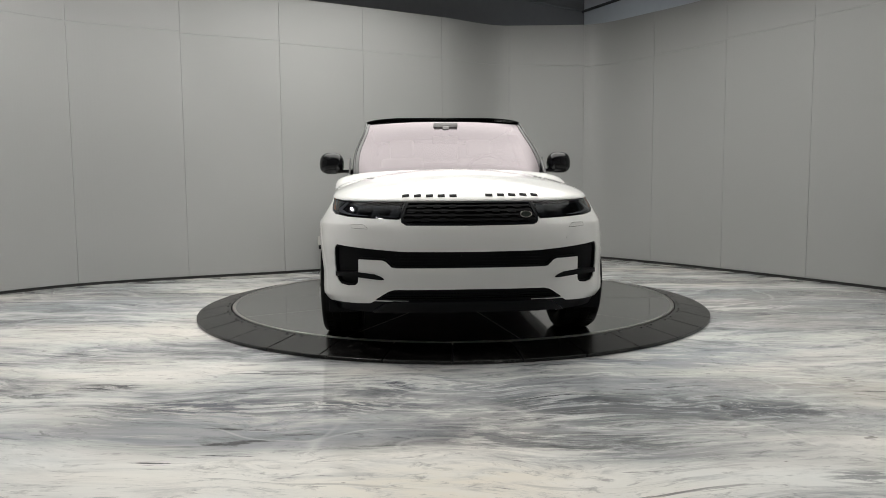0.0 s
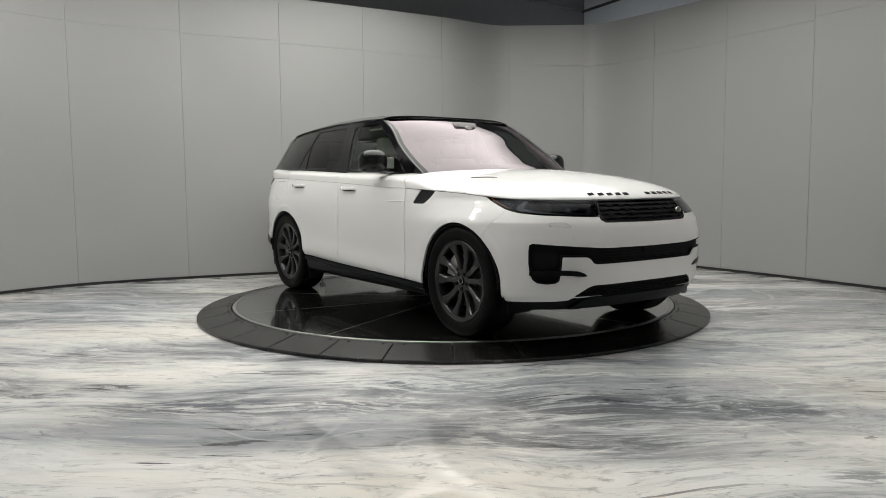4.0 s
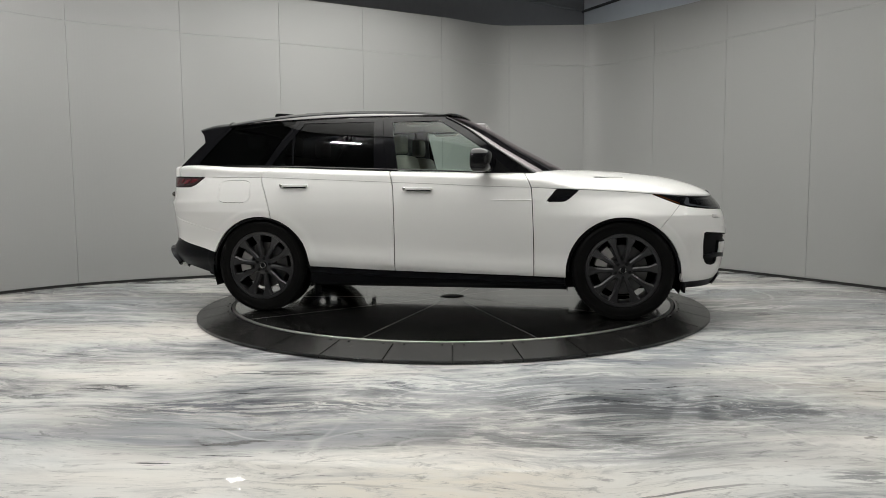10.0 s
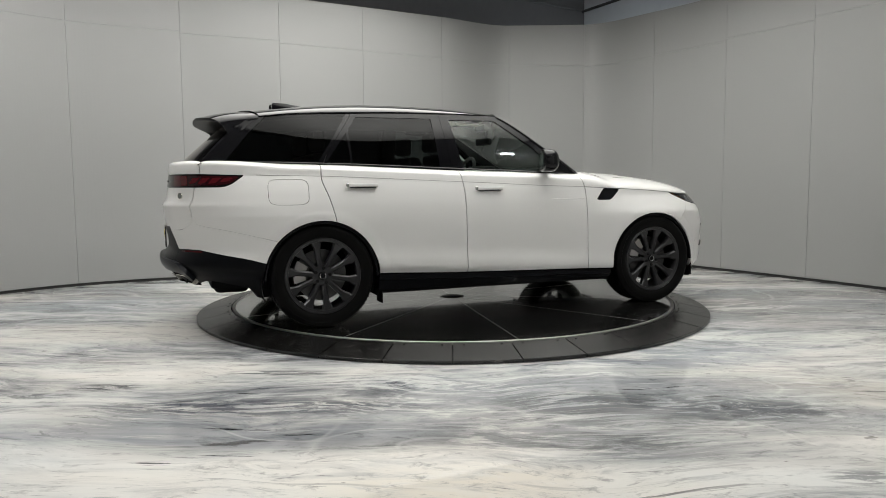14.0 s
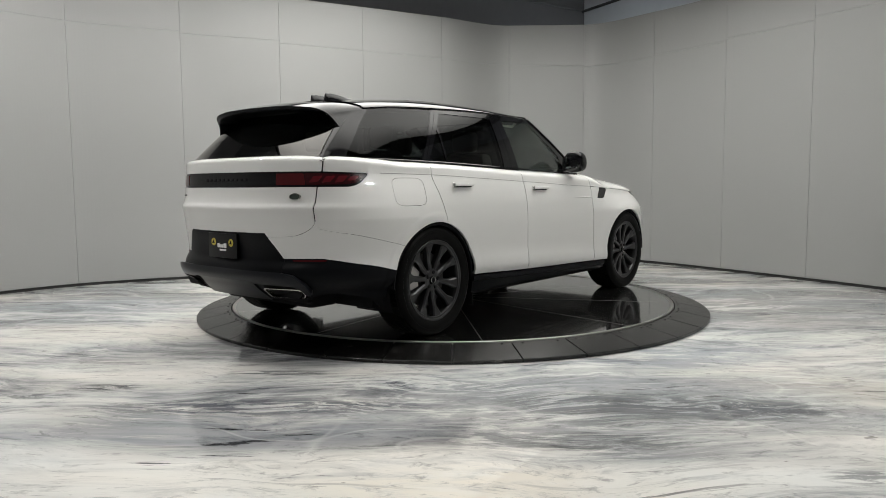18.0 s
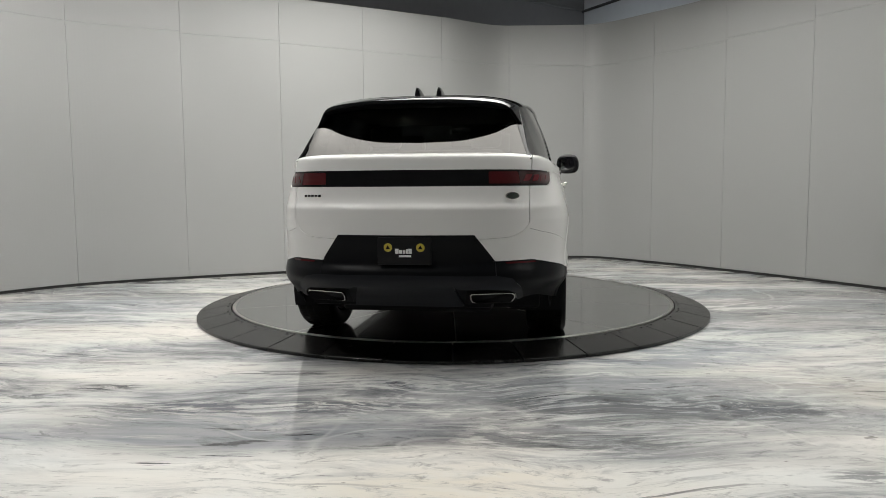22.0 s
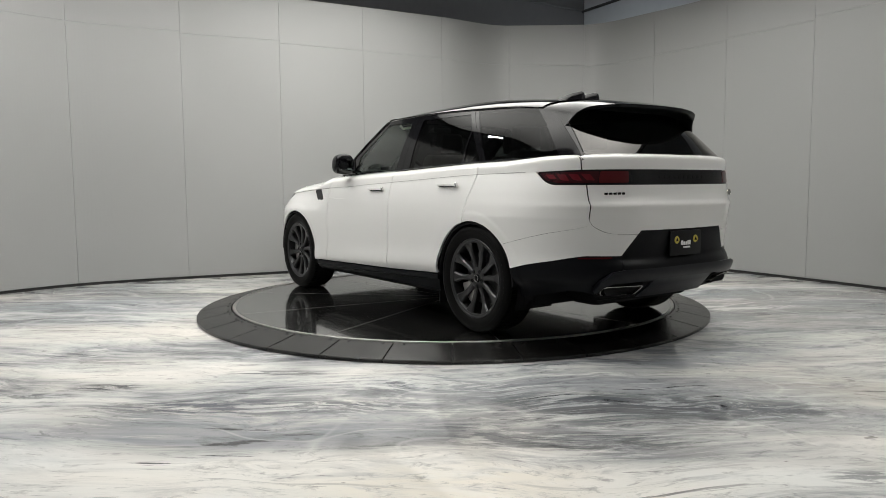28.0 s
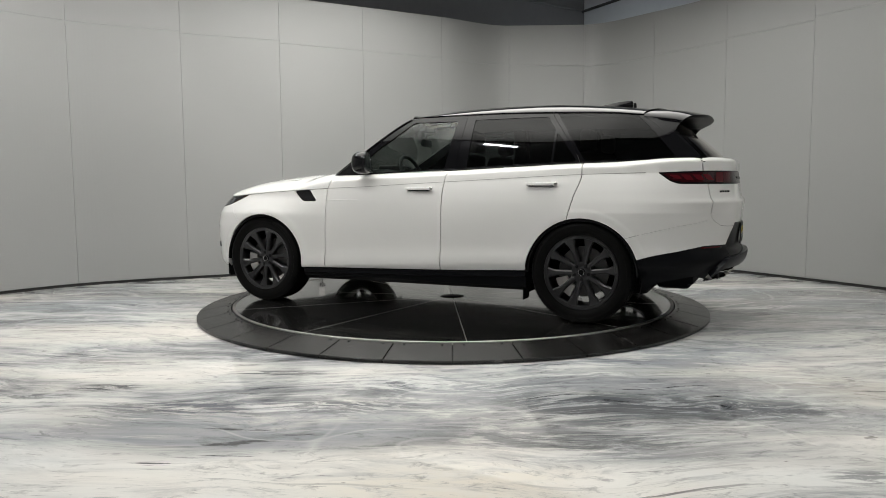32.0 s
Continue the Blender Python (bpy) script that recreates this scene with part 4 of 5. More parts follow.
panel("low_intake_rim", MATT_BLACK, skirt, (low_g, outside(inside(LOW_MOUTH, "u", -.012))), sheet=FRONT, side=0, off=-.006, depth=.03)
panel("skid_plate", SATIN_BLACK, skirt, (inside([(-.3, .336), (.47, .336), (.52, .325), (.61, .285), (.65, .262), (.56, .262), (.47, .290), (-.3, .294)]),), sheet=FRONT, side=0, off=.016, depth=.03)
for k in range(3):
    z = .352 + .02 * k
    panel("low_slat", MATT_BLACK, skirt, (inside([(-.2, z), (.52, z), (.52, z + .006), (-.2, z + .006)]), inside(LOW_MOUTH, "u", -.012)), sheet=FRONT, side=0, off=-.014, depth=.012)
# washer covers and parking sensors
for s in (1, -1):
    panel("washer_cover", PAINT, bumper_f, (inside(WASHER, "u", -.0012),), sheet=FRONT, side=s, off=0, depth=.01)
    for c, z in ((1.05, .54), (.64, .73)):
        circ = [(c + .013 * math.cos(t), z + .013 * math.sin(t)) for t in np.linspace(0, 2 * math.pi, 13)[:-1]]
        panel("parking_sensor", PAINT, bumper_f, (inside(circ),), sheet=FRONT, side=s, off=.002, depth=.004)

# ---- doors, sills, quarters ----
flank = (lambda P, U: -P[:, 1] + .70,)
HANDLES = {"front_door": (-.240, -.008, 1.030, 1.036), "rear_door": (-1.300, -1.066, 1.062, 1.068)}
doors = {}
for nm, cuts in (("front_door", (aft(DOOR_F, G), fore(DOOR_M, G))), ("rear_door", (aft(DOOR_M, G), fore(DOOR_R, G), arch(-WB)))):
    doors[nm] = both(nm, PAINT, suv, flank + cuts + (above(SILL, 0, G),))
    x0, x1, za, zb_ = HANDLES[nm]
    for s, d in zip((1, -1), doors[nm]):
        zc = (za + zb_) / 2 + .006
        yy = float(half_width(np.array((x0 + x1) / 2), np.array(zc))) + .020
        bm = box_bm((x0 + x1) / 2, s * yy, zc, x1 - x0, .016, .023, .0065, 3)
        part("door_handle", bm, PAINT, d, "white pull handle with a black bar for the shade beneath")
        # black block that draws the shaded gap under the handle
        part("handle_gap_shade", box_bm((x0 + x1) / 2, s * (yy - .013), zc - .0165, (x1 - x0) * .86, .014, .009, .003), GLOSS_BLACK, d)
        bm = lathe_bm([(.0005, .004), (.011, .004), (.0145, .001), (.0145, -.012)], 20)
        bmesh.ops.transform(bm, matrix=Matrix.Translation((x0 - .002, s * (yy + .004), zc)) @ Matrix.Rotation(0 if s == 1 else math.pi, 4, "Z"), verts=bm.verts)
        part("handle_button", bm, CHROME, d, "round silver lock cap")
        for xe in (x0 + .012, x1 - .012):
            part("handle_foot", box_bm(xe, s * (yy - .014), zc - .003, .018, .03, .024, .005), PAINT, d)
# crease along the shoulder
fuel = [(-1.738 + .146 * math.copysign(abs(math.cos(t)) ** .42, math.cos(t)), 1.024 + .094 * math.copysign(abs(math.sin(t)) ** .42, math.sin(t))) for t in np.linspace(0, 2 * math.pi, 33)[:-1]]
fuel_g = inside(fuel, "x")
bar_g = inside(TAIL_BAR, "r")


def gate_edge(P, U):
    """How far past the tailgate's side cut a point lies: upright below the lamps, then leaning out to the pillar's foot."""
    return P[:, 1] - .7455 - .0115 * sstep(1.08, 1.20, P[:, 2])


quarter_cuts = (aft(DOOR_R, G), arch(-WB), above(BUMP_R, "r", .001), outside(bar_g, G), gx_below(-1.2),
                lambda P, U: .0028 - gate_edge(P, U))
panel("rear_quarter", PAINT, suv, quarter_cuts, side=1, sheet=REAR)
flap_side = panel("rear_quarter", PAINT, suv, quarter_cuts + (outside(fuel_g, .0016),), side=-1, sheet=REAR)
panel("fuel_flap", PAINT, flap_side, (inside(fuel, "x", -.0016), gx_below(-1.4)), sheet=REAR, side=-1, off=-.0006, depth=.01)
both("rear_bumper", PAINT, suv, (below(BUMP_R, "r", .001), arch(-WB), above(CLAD_R, "r"), gx_below(-1.55), outside(inside(BLACK_R, "r")),
                                           lambda P, U: np.where((WAY_END - U) < .80, P[:, 2] - GATE_LOW(WAY_END - U) + .0014, -1)), sheet=REAR)
tailgate = panel("tailgate", PAINT, suv, (gx_below(-2.0), above(GATE_LOW, "r", .0014), outside(bar_g, G), outside(inside(BLACK_R, "r")),
                                         lambda P, U: gate_edge(P, U) + .0028), sheet=REAR, side=0, depth=.022)
light_bar = panel("light_bar", BAR_BLACK, suv, (bar_g, gx_below(-1.9)), sheet=REAR, side=0, off=-.004, depth=.02, label="full-width gloss black tail light bar")
for s in (1, -1):
    panel("tail_lamp", LENS_RED, light_bar, (inside([(.49, 1.148), (.735, 1.148), (.735, 1.076), (.49, 1.076)], "r"), gx_below(-1.9)), sheet=REAR, side=s, off=-.001, depth=.006,
          label="dull red tail lamp lens")
    panel("tail_lamp", LENS_DARK, light_bar, (inside([(.739, 1.148), (.86, 1.148), (1.235, 1.140), (1.15, 1.094), (1.06, 1.078), (.739, 1.076)], "r"), gx_below(-1.9)), sheet=REAR, side=s, off=-.001, depth=.006,
          label="dark red tail lamp lens with slanted elements")
    for a in (.76, .86, .96, 1.06):
        panel("lamp_element", LENS_BRIGHT, light_bar, (inside([(a, 1.088 + .01 * (a > 1)), (a + .07, 1.094 + .01 * (a > 1)), (a + .13, 1.134), (a + .05, 1.130)], "r"), gx_below(-1.9)), sheet=REAR, side=s, off=.0008, depth=.002)
for k in range(10):
    skin_bar("letter_bar", REAR, .225 - .05 * k, 1.112, .034, .016, .0012, BAR_BLACK, light_bar)
clad_r = panel("rear_cladding", SATIN_BLACK, suv, (lambda P, U: np.where((WAY_END - U) < .53, -1, P[:, 2] - CLAD_R(WAY_END - U)) + .001, gx_below(-1.6), arch(-WB),
                                                  lambda P, U: np.where((WAY_END - U) < .56, np.maximum(poly_sd(BLACK_R, WAY_END - U, P[:, 2]) * (P[:, 2] > .52) - (P[:, 2] <= .52), -1), -1),
                                                  above(CLAD_LOW, "r")), sheet=REAR, side=0, off=-.002, depth=.05, label="satin black lower rear bumper")
for s in (1, -1):
    panel("rear_reflector", LENS_RED, clad_r, (inside([(.60, .602), (.84, .600), (.84, .590), (.62, .590)], "r"),), sheet=REAR, side=s, off=.001, depth=.006)
panel("skid_band", BAND_GREY, clad_r, (inside([(-.3, .524), (.55, .518), (.64, .505), (.70, .46), (.735, .40), (.70, .385), (.67, .43), (.62, .452), (.50, .458), (.33, .460), (.30, .470), (-.3, .472)], "r"),), sheet=REAR, side=0, off=.034, depth=.05,
      label="dark grey lower bumper band")
panel("diffuser", BAND_GREY, clad_r, (inside([(-.3, .460), (.29, .456), (.36, .325), (-.3, .322)], "r"),), sheet=REAR, side=0, off=.012, depth=.02)
for s in (1, -1):
    pts = [(.394, .372), (.400, .352), (.415, .345), (.625, .345), (.642, .352), (.662, .378), (.660, .398), (.645, .411), (.405, .411), (.394, .400)]
    panel("exhaust_pocket", MATT_BLACK, clad_r, (inside([(.37, .335), (.69, .335), (.69, .43), (.37, .43)], "r"),), sheet=REAR, side=s, off=.004, depth=.01)
    inner = [(.528 + (y - .528) * .95, .378 + (z - .378) * .84) for y, z in pts]
    bm = bmesh.new()
    xo = -2.522
    rows_ = []
    for pl, x in ((pts, .05), (pts, 0), (inner, 0), (inner, .05)):
        rows_.append([bm.verts.new((on_skin(REAR, y, z)[0].x - .040 + x, s * y, z)) for y, z in pl])
    for a_, b_ in zip(rows_, rows_[1:]):
        for i in range(len(pts)):
            bm.faces.new((a_[i], a_[(i + 1) % len(pts)], b_[(i + 1) % len(pts)], b_[i]))
    bmesh.ops.recalc_face_normals(bm, faces=bm.faces)
    tip = part("exhaust_tip", bm, DARK_CHROME, clad_r, "bright trapezoid exhaust trim")
    part("exhaust_dark", prism_bm([(s * y, z) for y, z in inner], "x", xo + .065, xo + .075), MATT_BLACK, tip, smooth=False)
# dealer plate
XP = -2.583
part("plate_holder", box_bm(XP, 0, .672, .010, .33, .165, .004), PLATE_BLACK, tailgate, "black dealer plate with a white print and two yellow discs")
for y in (.10, -.10):
    bm = lathe_bm([(.0005, .003), (.024, .003), (.026, 0)], 24, "z")
    bmesh.ops.transform(bm, matrix=Matrix.Translation((XP - .0055, y, .694)) @ Matrix.Rotation(radians(-90), 4, "Y"), verts=bm.verts)
    part("plate_emblem", bm, YELLOW, tailgate)
    part("emblem_mark", prism_bm([(y - .014, .685), (y + .014, .685), (y, .709)], "x", XP - .0095, XP - .0075), MATT_BLACK, tailgate, smooth=False)
for y0, w, z, h in ((.045, .022, .672, .030), (.021, .020, .668, .022), (-.001, .014, .668, .022), (-.019, .012, .671, .028), (-.037, .020, .672, .030),
                    (-.005, .075, .642, .012)):
    part("print_bar", box_bm(XP - .006, y0, z, .003, w, h, .0008), LETTER_WHITE, tailgate)
# script bars and oval emblem on the tailgate
for k in range(5):
    skin_bar("letter_bar", REAR, .655 - .0265 * k, 1.008, .0225, .014, .004, GLOSS_BLACK, tailgate)


def oval(name, x, y, z, ry, rz, parent, normal_x, tilt=0.0):
    bm = bmesh.new()
    n = 28
    rows_ = []
    for k, d in ((1.0, 0), (.97, .006), (.84, .007), (.80, .004), (.0, .005)):
        rows_.append([bm.verts.new((normal_x * d, k * ry * math.cos(2 * math.pi * i / n), k * rz * math.sin(2 * math.pi * i / n))) for i in range(n)] if k else None)
    for a_, b_ in zip(rows_, rows_[1:4]):
        for i in range(n):
            bm.faces.new((a_[i], a_[(i + 1) % n], b_[(i + 1) % n], b_[i]))
    bm.faces.new(rows_[3])
    bmesh.ops.recalc_face_normals(bm, faces=bm.faces)
    bmesh.ops.transform(bm, matrix=Matrix.Translation((x, y, z)) @ Matrix.Rotation(tilt, 4, "Z"), verts=bm.verts)
    ob = part(name, bm, DARK_CHROME, parent, "small dark oval emblem with a bright rim")
    bm = prism_bm([(.78 * ry * math.cos(t), .76 * rz * math.sin(t)) for t in np.linspace(0, 2 * math.pi, 21)[:-1]], "x", normal_x * .004, normal_x * .0062)
    bmesh.ops.transform(bm, matrix=Matrix.Translation((x, y, z)) @ Matrix.Rotation(tilt, 4, "Z"), verts=bm.verts)
    part("emblem_field", bm, EMBLEM, ob, smooth=False)
    return ob


oval("emblem", on_skin(REAR, -.645, 1.002)[0].x - .006, -.645, 1.002, .044, .022, tailgate, -1, .30)
oval("emblem", on_skin(FRONT, .352, .884)[0].x + .010, .352, .884, .042, .022, grille, 1, .25)
# bars in place of the script on the bonnet's edge
for y in (-.40, -.325, -.25, -.175, -.10, .13, .205, .28, .355, .43):
    skin_bar("letter_bar", FRONT, y, 1.002, .046, .028, .006, MATT_BLACK, hood)
# grey rod drawing the shade line of the shoulder crease, from bonnet to tail lamps
for s in (1, -1):
    pts = []
    for x in np.linspace(.775, -1.96, 90):
        z = float(SHOULDER(x))
        pts.append((x, s * (float(half_width(np.array(x), np.array(z))) - .0004), z))
    part("crease_shade_line", tube_bm(pts, .0022, 6), CREASE_SHADE, suv)
# short raised crease that runs from the fender vent into the front door
for s in (1, -1):
    pts = [(x, s * (float(half_width(np.array(x), np.array(.944))) - .0015 - .006 * max(0, (.60 - x) / .25)), .944 + .004 * (.79 - x)) for x in np.linspace(.785, .42, 20)]
    part("door_crease", tube_bm(pts, .005, 8), PAINT, suv)
# sills
for s in (1, -1):
    bm = bmesh.new()
    xs = np.linspace(-1.06, 1.05, 24)
    sec = []
    for x in xs:
        top = float(SILL(x)) - .002
        sec.append([bm.verts.new((x, s * y, z)) for y, z in ((.80, top), (.955, top), (.972, top - .010), (.972, top - .042), (.955, top - .050), (.952, top - .075), (.945, .262), (.92, .238), (.80, .232))])
    for a_, b_ in zip(sec, sec[1:]):
        for i in range(8):
            bm.faces.new((a_[i], a_[i + 1], b_[i + 1], b_[i]))
    bm.faces.new(sec[0])
    bm.faces.new(sec[-1])
    bmesh.ops.recalc_face_normals(bm, faces=bm.faces)
    part("sill", bm, SATIN_BLACK, suv, "satin black side sill", angle=25)
# underbody and wheel houses
part("underbody", box_bm(-.02, 0, .30, 3.9, 1.60, .14, .03), MATT_BLACK, suv)
part("front_beam", box_bm(1.9, 0, .27, .5, 1.0, .08, .02), MATT_BLACK, suv)
part("rear_beam", box_bm(-2.0, 0, .33, .55, 1.0, .10, .02), MATT_BLACK, suv)
part("silencer", box_bm(-2.12, 0, .30, .26, 1.0, .12, .05, 3), MATT_BLACK, suv)
for wx in (WB, -WB):
    for s in (1, -1):
        bm = bmesh.new()
        rows_ = []
        for y in (.945, .60):
            rows_.append([bm.verts.new((wx + .452 * math.cos(t), s * y, .37 + .452 * math.sin(t))) for t in np.linspace(-.35, math.pi + .35, 33)])
        for i in range(32):
            bm.faces.new((rows_[0][i], rows_[0][i + 1], rows_[1][i + 1], rows_[1][i]))
        bm.faces.new(rows_[1])
        part("wheel_house", bm, MATT_BLACK, suv)
        bm = bmesh.new()
        rows_ = []
        for r, y in ((.440, .978), (.430, 1.0), (.418, .998), (.415, .975)):
            rows_.append([bm.verts.new((wx + r * math.cos(t), s * ((y if r < .435 else .965) - .012 - .022 * math.cos(t) ** 2), .37 + r * math.sin(t))) for t in np.linspace(.02, math.pi - .02, 41)])
        for a_, b_ in zip(rows_, rows_[1:]):
            for i in range(40):
                bm.faces.new((a_[i], a_[i + 1], b_[i + 1], b_[i]))
        bmesh.ops.recalc_face_normals(bm, faces=bm.faces)
        part("arch_lip", bm, MATT_BLACK, suv)
    bm = tube_bm([(wx, -.62, .37), (wx, .62, .37)], .045, 12)
    part("axle", bm, MATT_BLACK, suv)
for s in (1, -1):
    part("mud_flap", box_bm(-1.035, s * .87, .235, .012, .14, .16, .004), MATT_BLACK, suv)
    part("front_flap", box_bm(1.965, s * .82, .26, .02, .2, .08, .005), MATT_BLACK, suv)


# ---- greenhouse ----
RAIL = pchip([-2.3, -2.1, -1.85, -1.66, -1.43, -1.19, -.96, -.72, -.3, .03, .3], [1.545, 1.565, 1.592, 1.611, 1.623, 1.631, 1.638, 1.642, 1.642, 1.636, 1.60])
ROOF_Z = pchip([-2.35, -2.24, -2.0, -1.75, -1.5, -1.25, -1.0, -.75, -.5, -.27, -.12, 0, .1, .2], [1.604, 1.623, 1.653, 1.685, 1.713, 1.731, 1.739, 1.738, 1.731, 1.717, 1.702, 1.690, 1.676, 1.655])
BELT_W = pchip([-2.3, -2.0, -1.5, -1.0, -.3, .2, .5, .82], [.748, .805, .852, .872, .876, .862, .838, .790])
RAIL_W = pchip([-2.3, -2.1, -1.6, -1.0, -.4, 0, .25], [.605, .640, .692, .715, .722, .708, .690])
BELT_Z = pchip([-2.3, -1.87, -1.4, -.95, -.49, -.25, .2, .43, .80], [1.246, 1.243, 1.234, 1.220, 1.202, 1.194, 1.179, 1.168, 1.152])
A_LINE = pchip([1.10, 1.16, 1.23, 1.386, 1.55, 1.636, 1.66], [.855, .79, .685, .447, .212, .045, -.03])
D_LINE = pchip([1.20, 1.254, 1.40, 1.52, 1.60, 1.66], [-2.37, -2.325, -2.18, -2.05, -1.955, -1.89])


def side_y(x, z):
    k = (z - BELT_Z(x)) / (RAIL(x) - BELT_Z(x))
    return BELT_W(x) + (RAIL_W(x) - BELT_W(x)) * k + (.005 + .011 * sstep(-2.0, -1.3, x)) * np.sin(np.pi * np.clip(k, 0, 1))


def side_sheet(rows=44, cols=120):
    t = np.linspace(0, 1, rows)[:, None]
    c = np.linspace(0, 1, cols)[None]
    z0 = 1.13 + t * (1.64 - 1.13)
    x = A_LINE(z0) + c * (D_LINE(z0) - A_LINE(z0))
    z = BELT_Z(x) - .03 + t * (RAIL(x) - BELT_Z(x) + .03)
    x = A_LINE(z) + c * (D_LINE(z) - A_LINE(z))
    return np.stack([x, side_y(x, z), z], -1)


GLASSHOUSE = Sheet(side_sheet(), np.zeros((44, 120)))


def gpanel(name, mat, parent, polys, **kw):
    """Panels on the cabin's side, given in (x, z)."""
    return both(name, mat, parent, polys, sheet=GLASSHOUSE, **kw)


F_GLASS = [(-.300, 1.10), (-.392, 1.598), (.020, 1.603), (.335, 1.398), (.43, 1.32), (.45, 1.10)]
R_GLASS = [(-.512, 1.10), (-.548, 1.603), (-1.170, 1.603), (-1.245, 1.50), (-1.222, 1.10)]
R_QUARTER = [(-1.240, 1.10), (-1.262, 1.478), (-1.425, 1.255), (-1.44, 1.10)]
Q_GLASS = [(-1.222, 1.66), (-1.79, 1.66), (-1.97, 1.48), (-2.155, 1.265), (-2.16, 1.10), (-1.51, 1.10), (-1.49, 1.255)]
f_g, r_g, rq_g, q_g = (inside(p, "x") for p in (F_GLASS, R_GLASS, R_QUARTER, Q_GLASS))
b_split = pchip([1.1, 1.21, 1.64], [-.40, -.416, -.476])
c_split = pchip([1.1, 1.24, 1.63, 1.66], [-1.49, -1.455, -1.205, -1.19])
gpanel("door_frame", GLOSS_BLACK, suv, (fore(b_split, .0015), outside(f_g)), depth=.02, label="gloss black front door window frame")
gpanel("door_frame", GLOSS_BLACK, suv, (aft(b_split, .0015), fore(c_split, .0015), outside(r_g), outside(rq_g)), depth=.02, label="gloss black rear door window frame")
d_mid = pchip([1.1, 1.255, 1.64], [-1.75, -1.75, -1.55])
gpanel("centre_pillar", GLOSS_BLACK, suv, (aft(c_split, .0015), fore(d_mid), outside(q_g)), depth=.02)
gpanel("rear_pillar", GLOSS_BLACK, suv, (aft(d_mid), outside(q_g), lambda P, U: BELT_Z(P[:, 0]) - .012 - P[:, 2]), depth=.02)
for g, mat, nm, lab, off in ((f_g, FRONT_GLASS, "front_window", "lightly tinted front side window", -.004), (r_g, DARK_GLASS, "rear_window", "dark privacy glass rear door window", -.004),
                             (rq_g, DARK_GLASS, "vent_window", "small fixed dark pane", -.004), (q_g, DARK_GLASS, "quarter_window", "dark privacy glass quarter window", -.001)):
    gpanel(nm, mat, suv, (g,), off=off, depth=.004, label=lab)
# rubber trims along the belt
for s in (1, -1):
    xs = np.linspace(.80, -2.2, 60)
    part("belt_trim", tube_bm([(x, s * (float(BELT_W(x)) + .004), float(BELT_Z(x)) - .001) for x in xs], .007, 6), GLOSS_BLACK, suv)
    part("a_pillar_trim", tube_bm([(float(A_LINE(z)) + .004, s * (float(side_y(float(A_LINE(z)), z)) + .002), z) for z in np.linspace(1.15, 1.63, 24)], .009, 6), GLOSS_BLACK, suv)


def screen_sheet(rows=30, cols=30):
    """Half of the windscreen, from the middle to the pillar."""
    t = np.linspace(0, 1, rows)[:, None]
    z0 = 1.135 + t * (1.637 - 1.135)
    xa = A_LINE(z0)
    ya = side_y(xa, z0) - .004
    c = np.linspace(1, 0, cols)[None]
    bow = .21 - .12 * t
    x = xa + bow * (1 - c ** 3)
    y = ya * c
    z = z0 + (.050 - .024 * t) * (1 - c ** 2)
    return np.stack([x, y, z], -1)


S = screen_sheet()
SCREEN = Sheet(S[:, ::-1], np.zeros(S.shape[:2]))
V_, F_ = SCREEN.cut().mesh(0, .006, 0)
windscreen = link_mesh("windscreen", V_, F_, WINDSHIELD, suv, "windscreen with a pinkish reflecting coating", smooth=True)
V_, F_ = SCREEN.cut(lambda P, U: -poly_sd([(-2, 1.235), (.60, 1.22), (.655, 1.235), (.665, 1.27), (.635, 1.62), (.60, 1.645), (-2, 1.668)], np.abs(P[:, 1]), P[:, 2])).mesh(-.008, .002, 0)
link_mesh("screen_border", V_, F_, TRIM_DARK, windscreen, smooth=True)
V_, F_ = SCREEN.cut(lambda P, U: -(np.abs(P[:, 1]) - side_y(A_LINE(P[:, 2]), P[:, 2]) + .030 + .02 * (1.64 - P[:, 2]))).mesh(.004, .012, 1)
for s in (1, -1):
    link_mesh("a_pillar", np.array(V_) * [1, s, 1], [q[::s] for q in F_], GLOSS_BLACK, suv, smooth=True)
for s in (1, -1):
    a = Vector((1.06, s * .10, 1.196))
    part("wiper", tube_bm([(1.03 - .25 * (abs(y) / .78) ** 2.4 + .012, y, 1.190 - .05 * (abs(y) / .75) ** 2) for y in np.linspace(s * .02 - .30, s * .02 + .30, 12)], .008, 6), MATT_BLACK, suv)
# cowl under the screen
cowl = panel("cowl", MATT_BLACK, suv, (lambda P, U: -hood_back(P, U) + .004, gx_above(.55), lambda P, U: 1.08 - P[:, 2]), side=0, off=-.012, depth=0)


def roof_sheet(x0, x1, rows=70, cols=36, drop=0.0, lead0=.10, lead1=-.13):
    """Half of the roof from x0 back to x1."""
    t = np.linspace(0, 1, rows)[:, None]
    c = np.linspace(0, 1, cols)[None] ** .75
    lead = (1 - c ** 2) * (lead0 * (1 - t) + lead1 * t)
    x = x0 + t * (x1 - x0) + lead
    xr = x0 + t * (x1 - x0) + 0 * c
    w = RAIL_W(xr) + .003
    z = RAIL(xr) + .002 + (ROOF_Z(x) - RAIL(xr)) * (1 - c ** 3.2) ** .72 - drop
    return np.stack([x, w * c, z], -1)


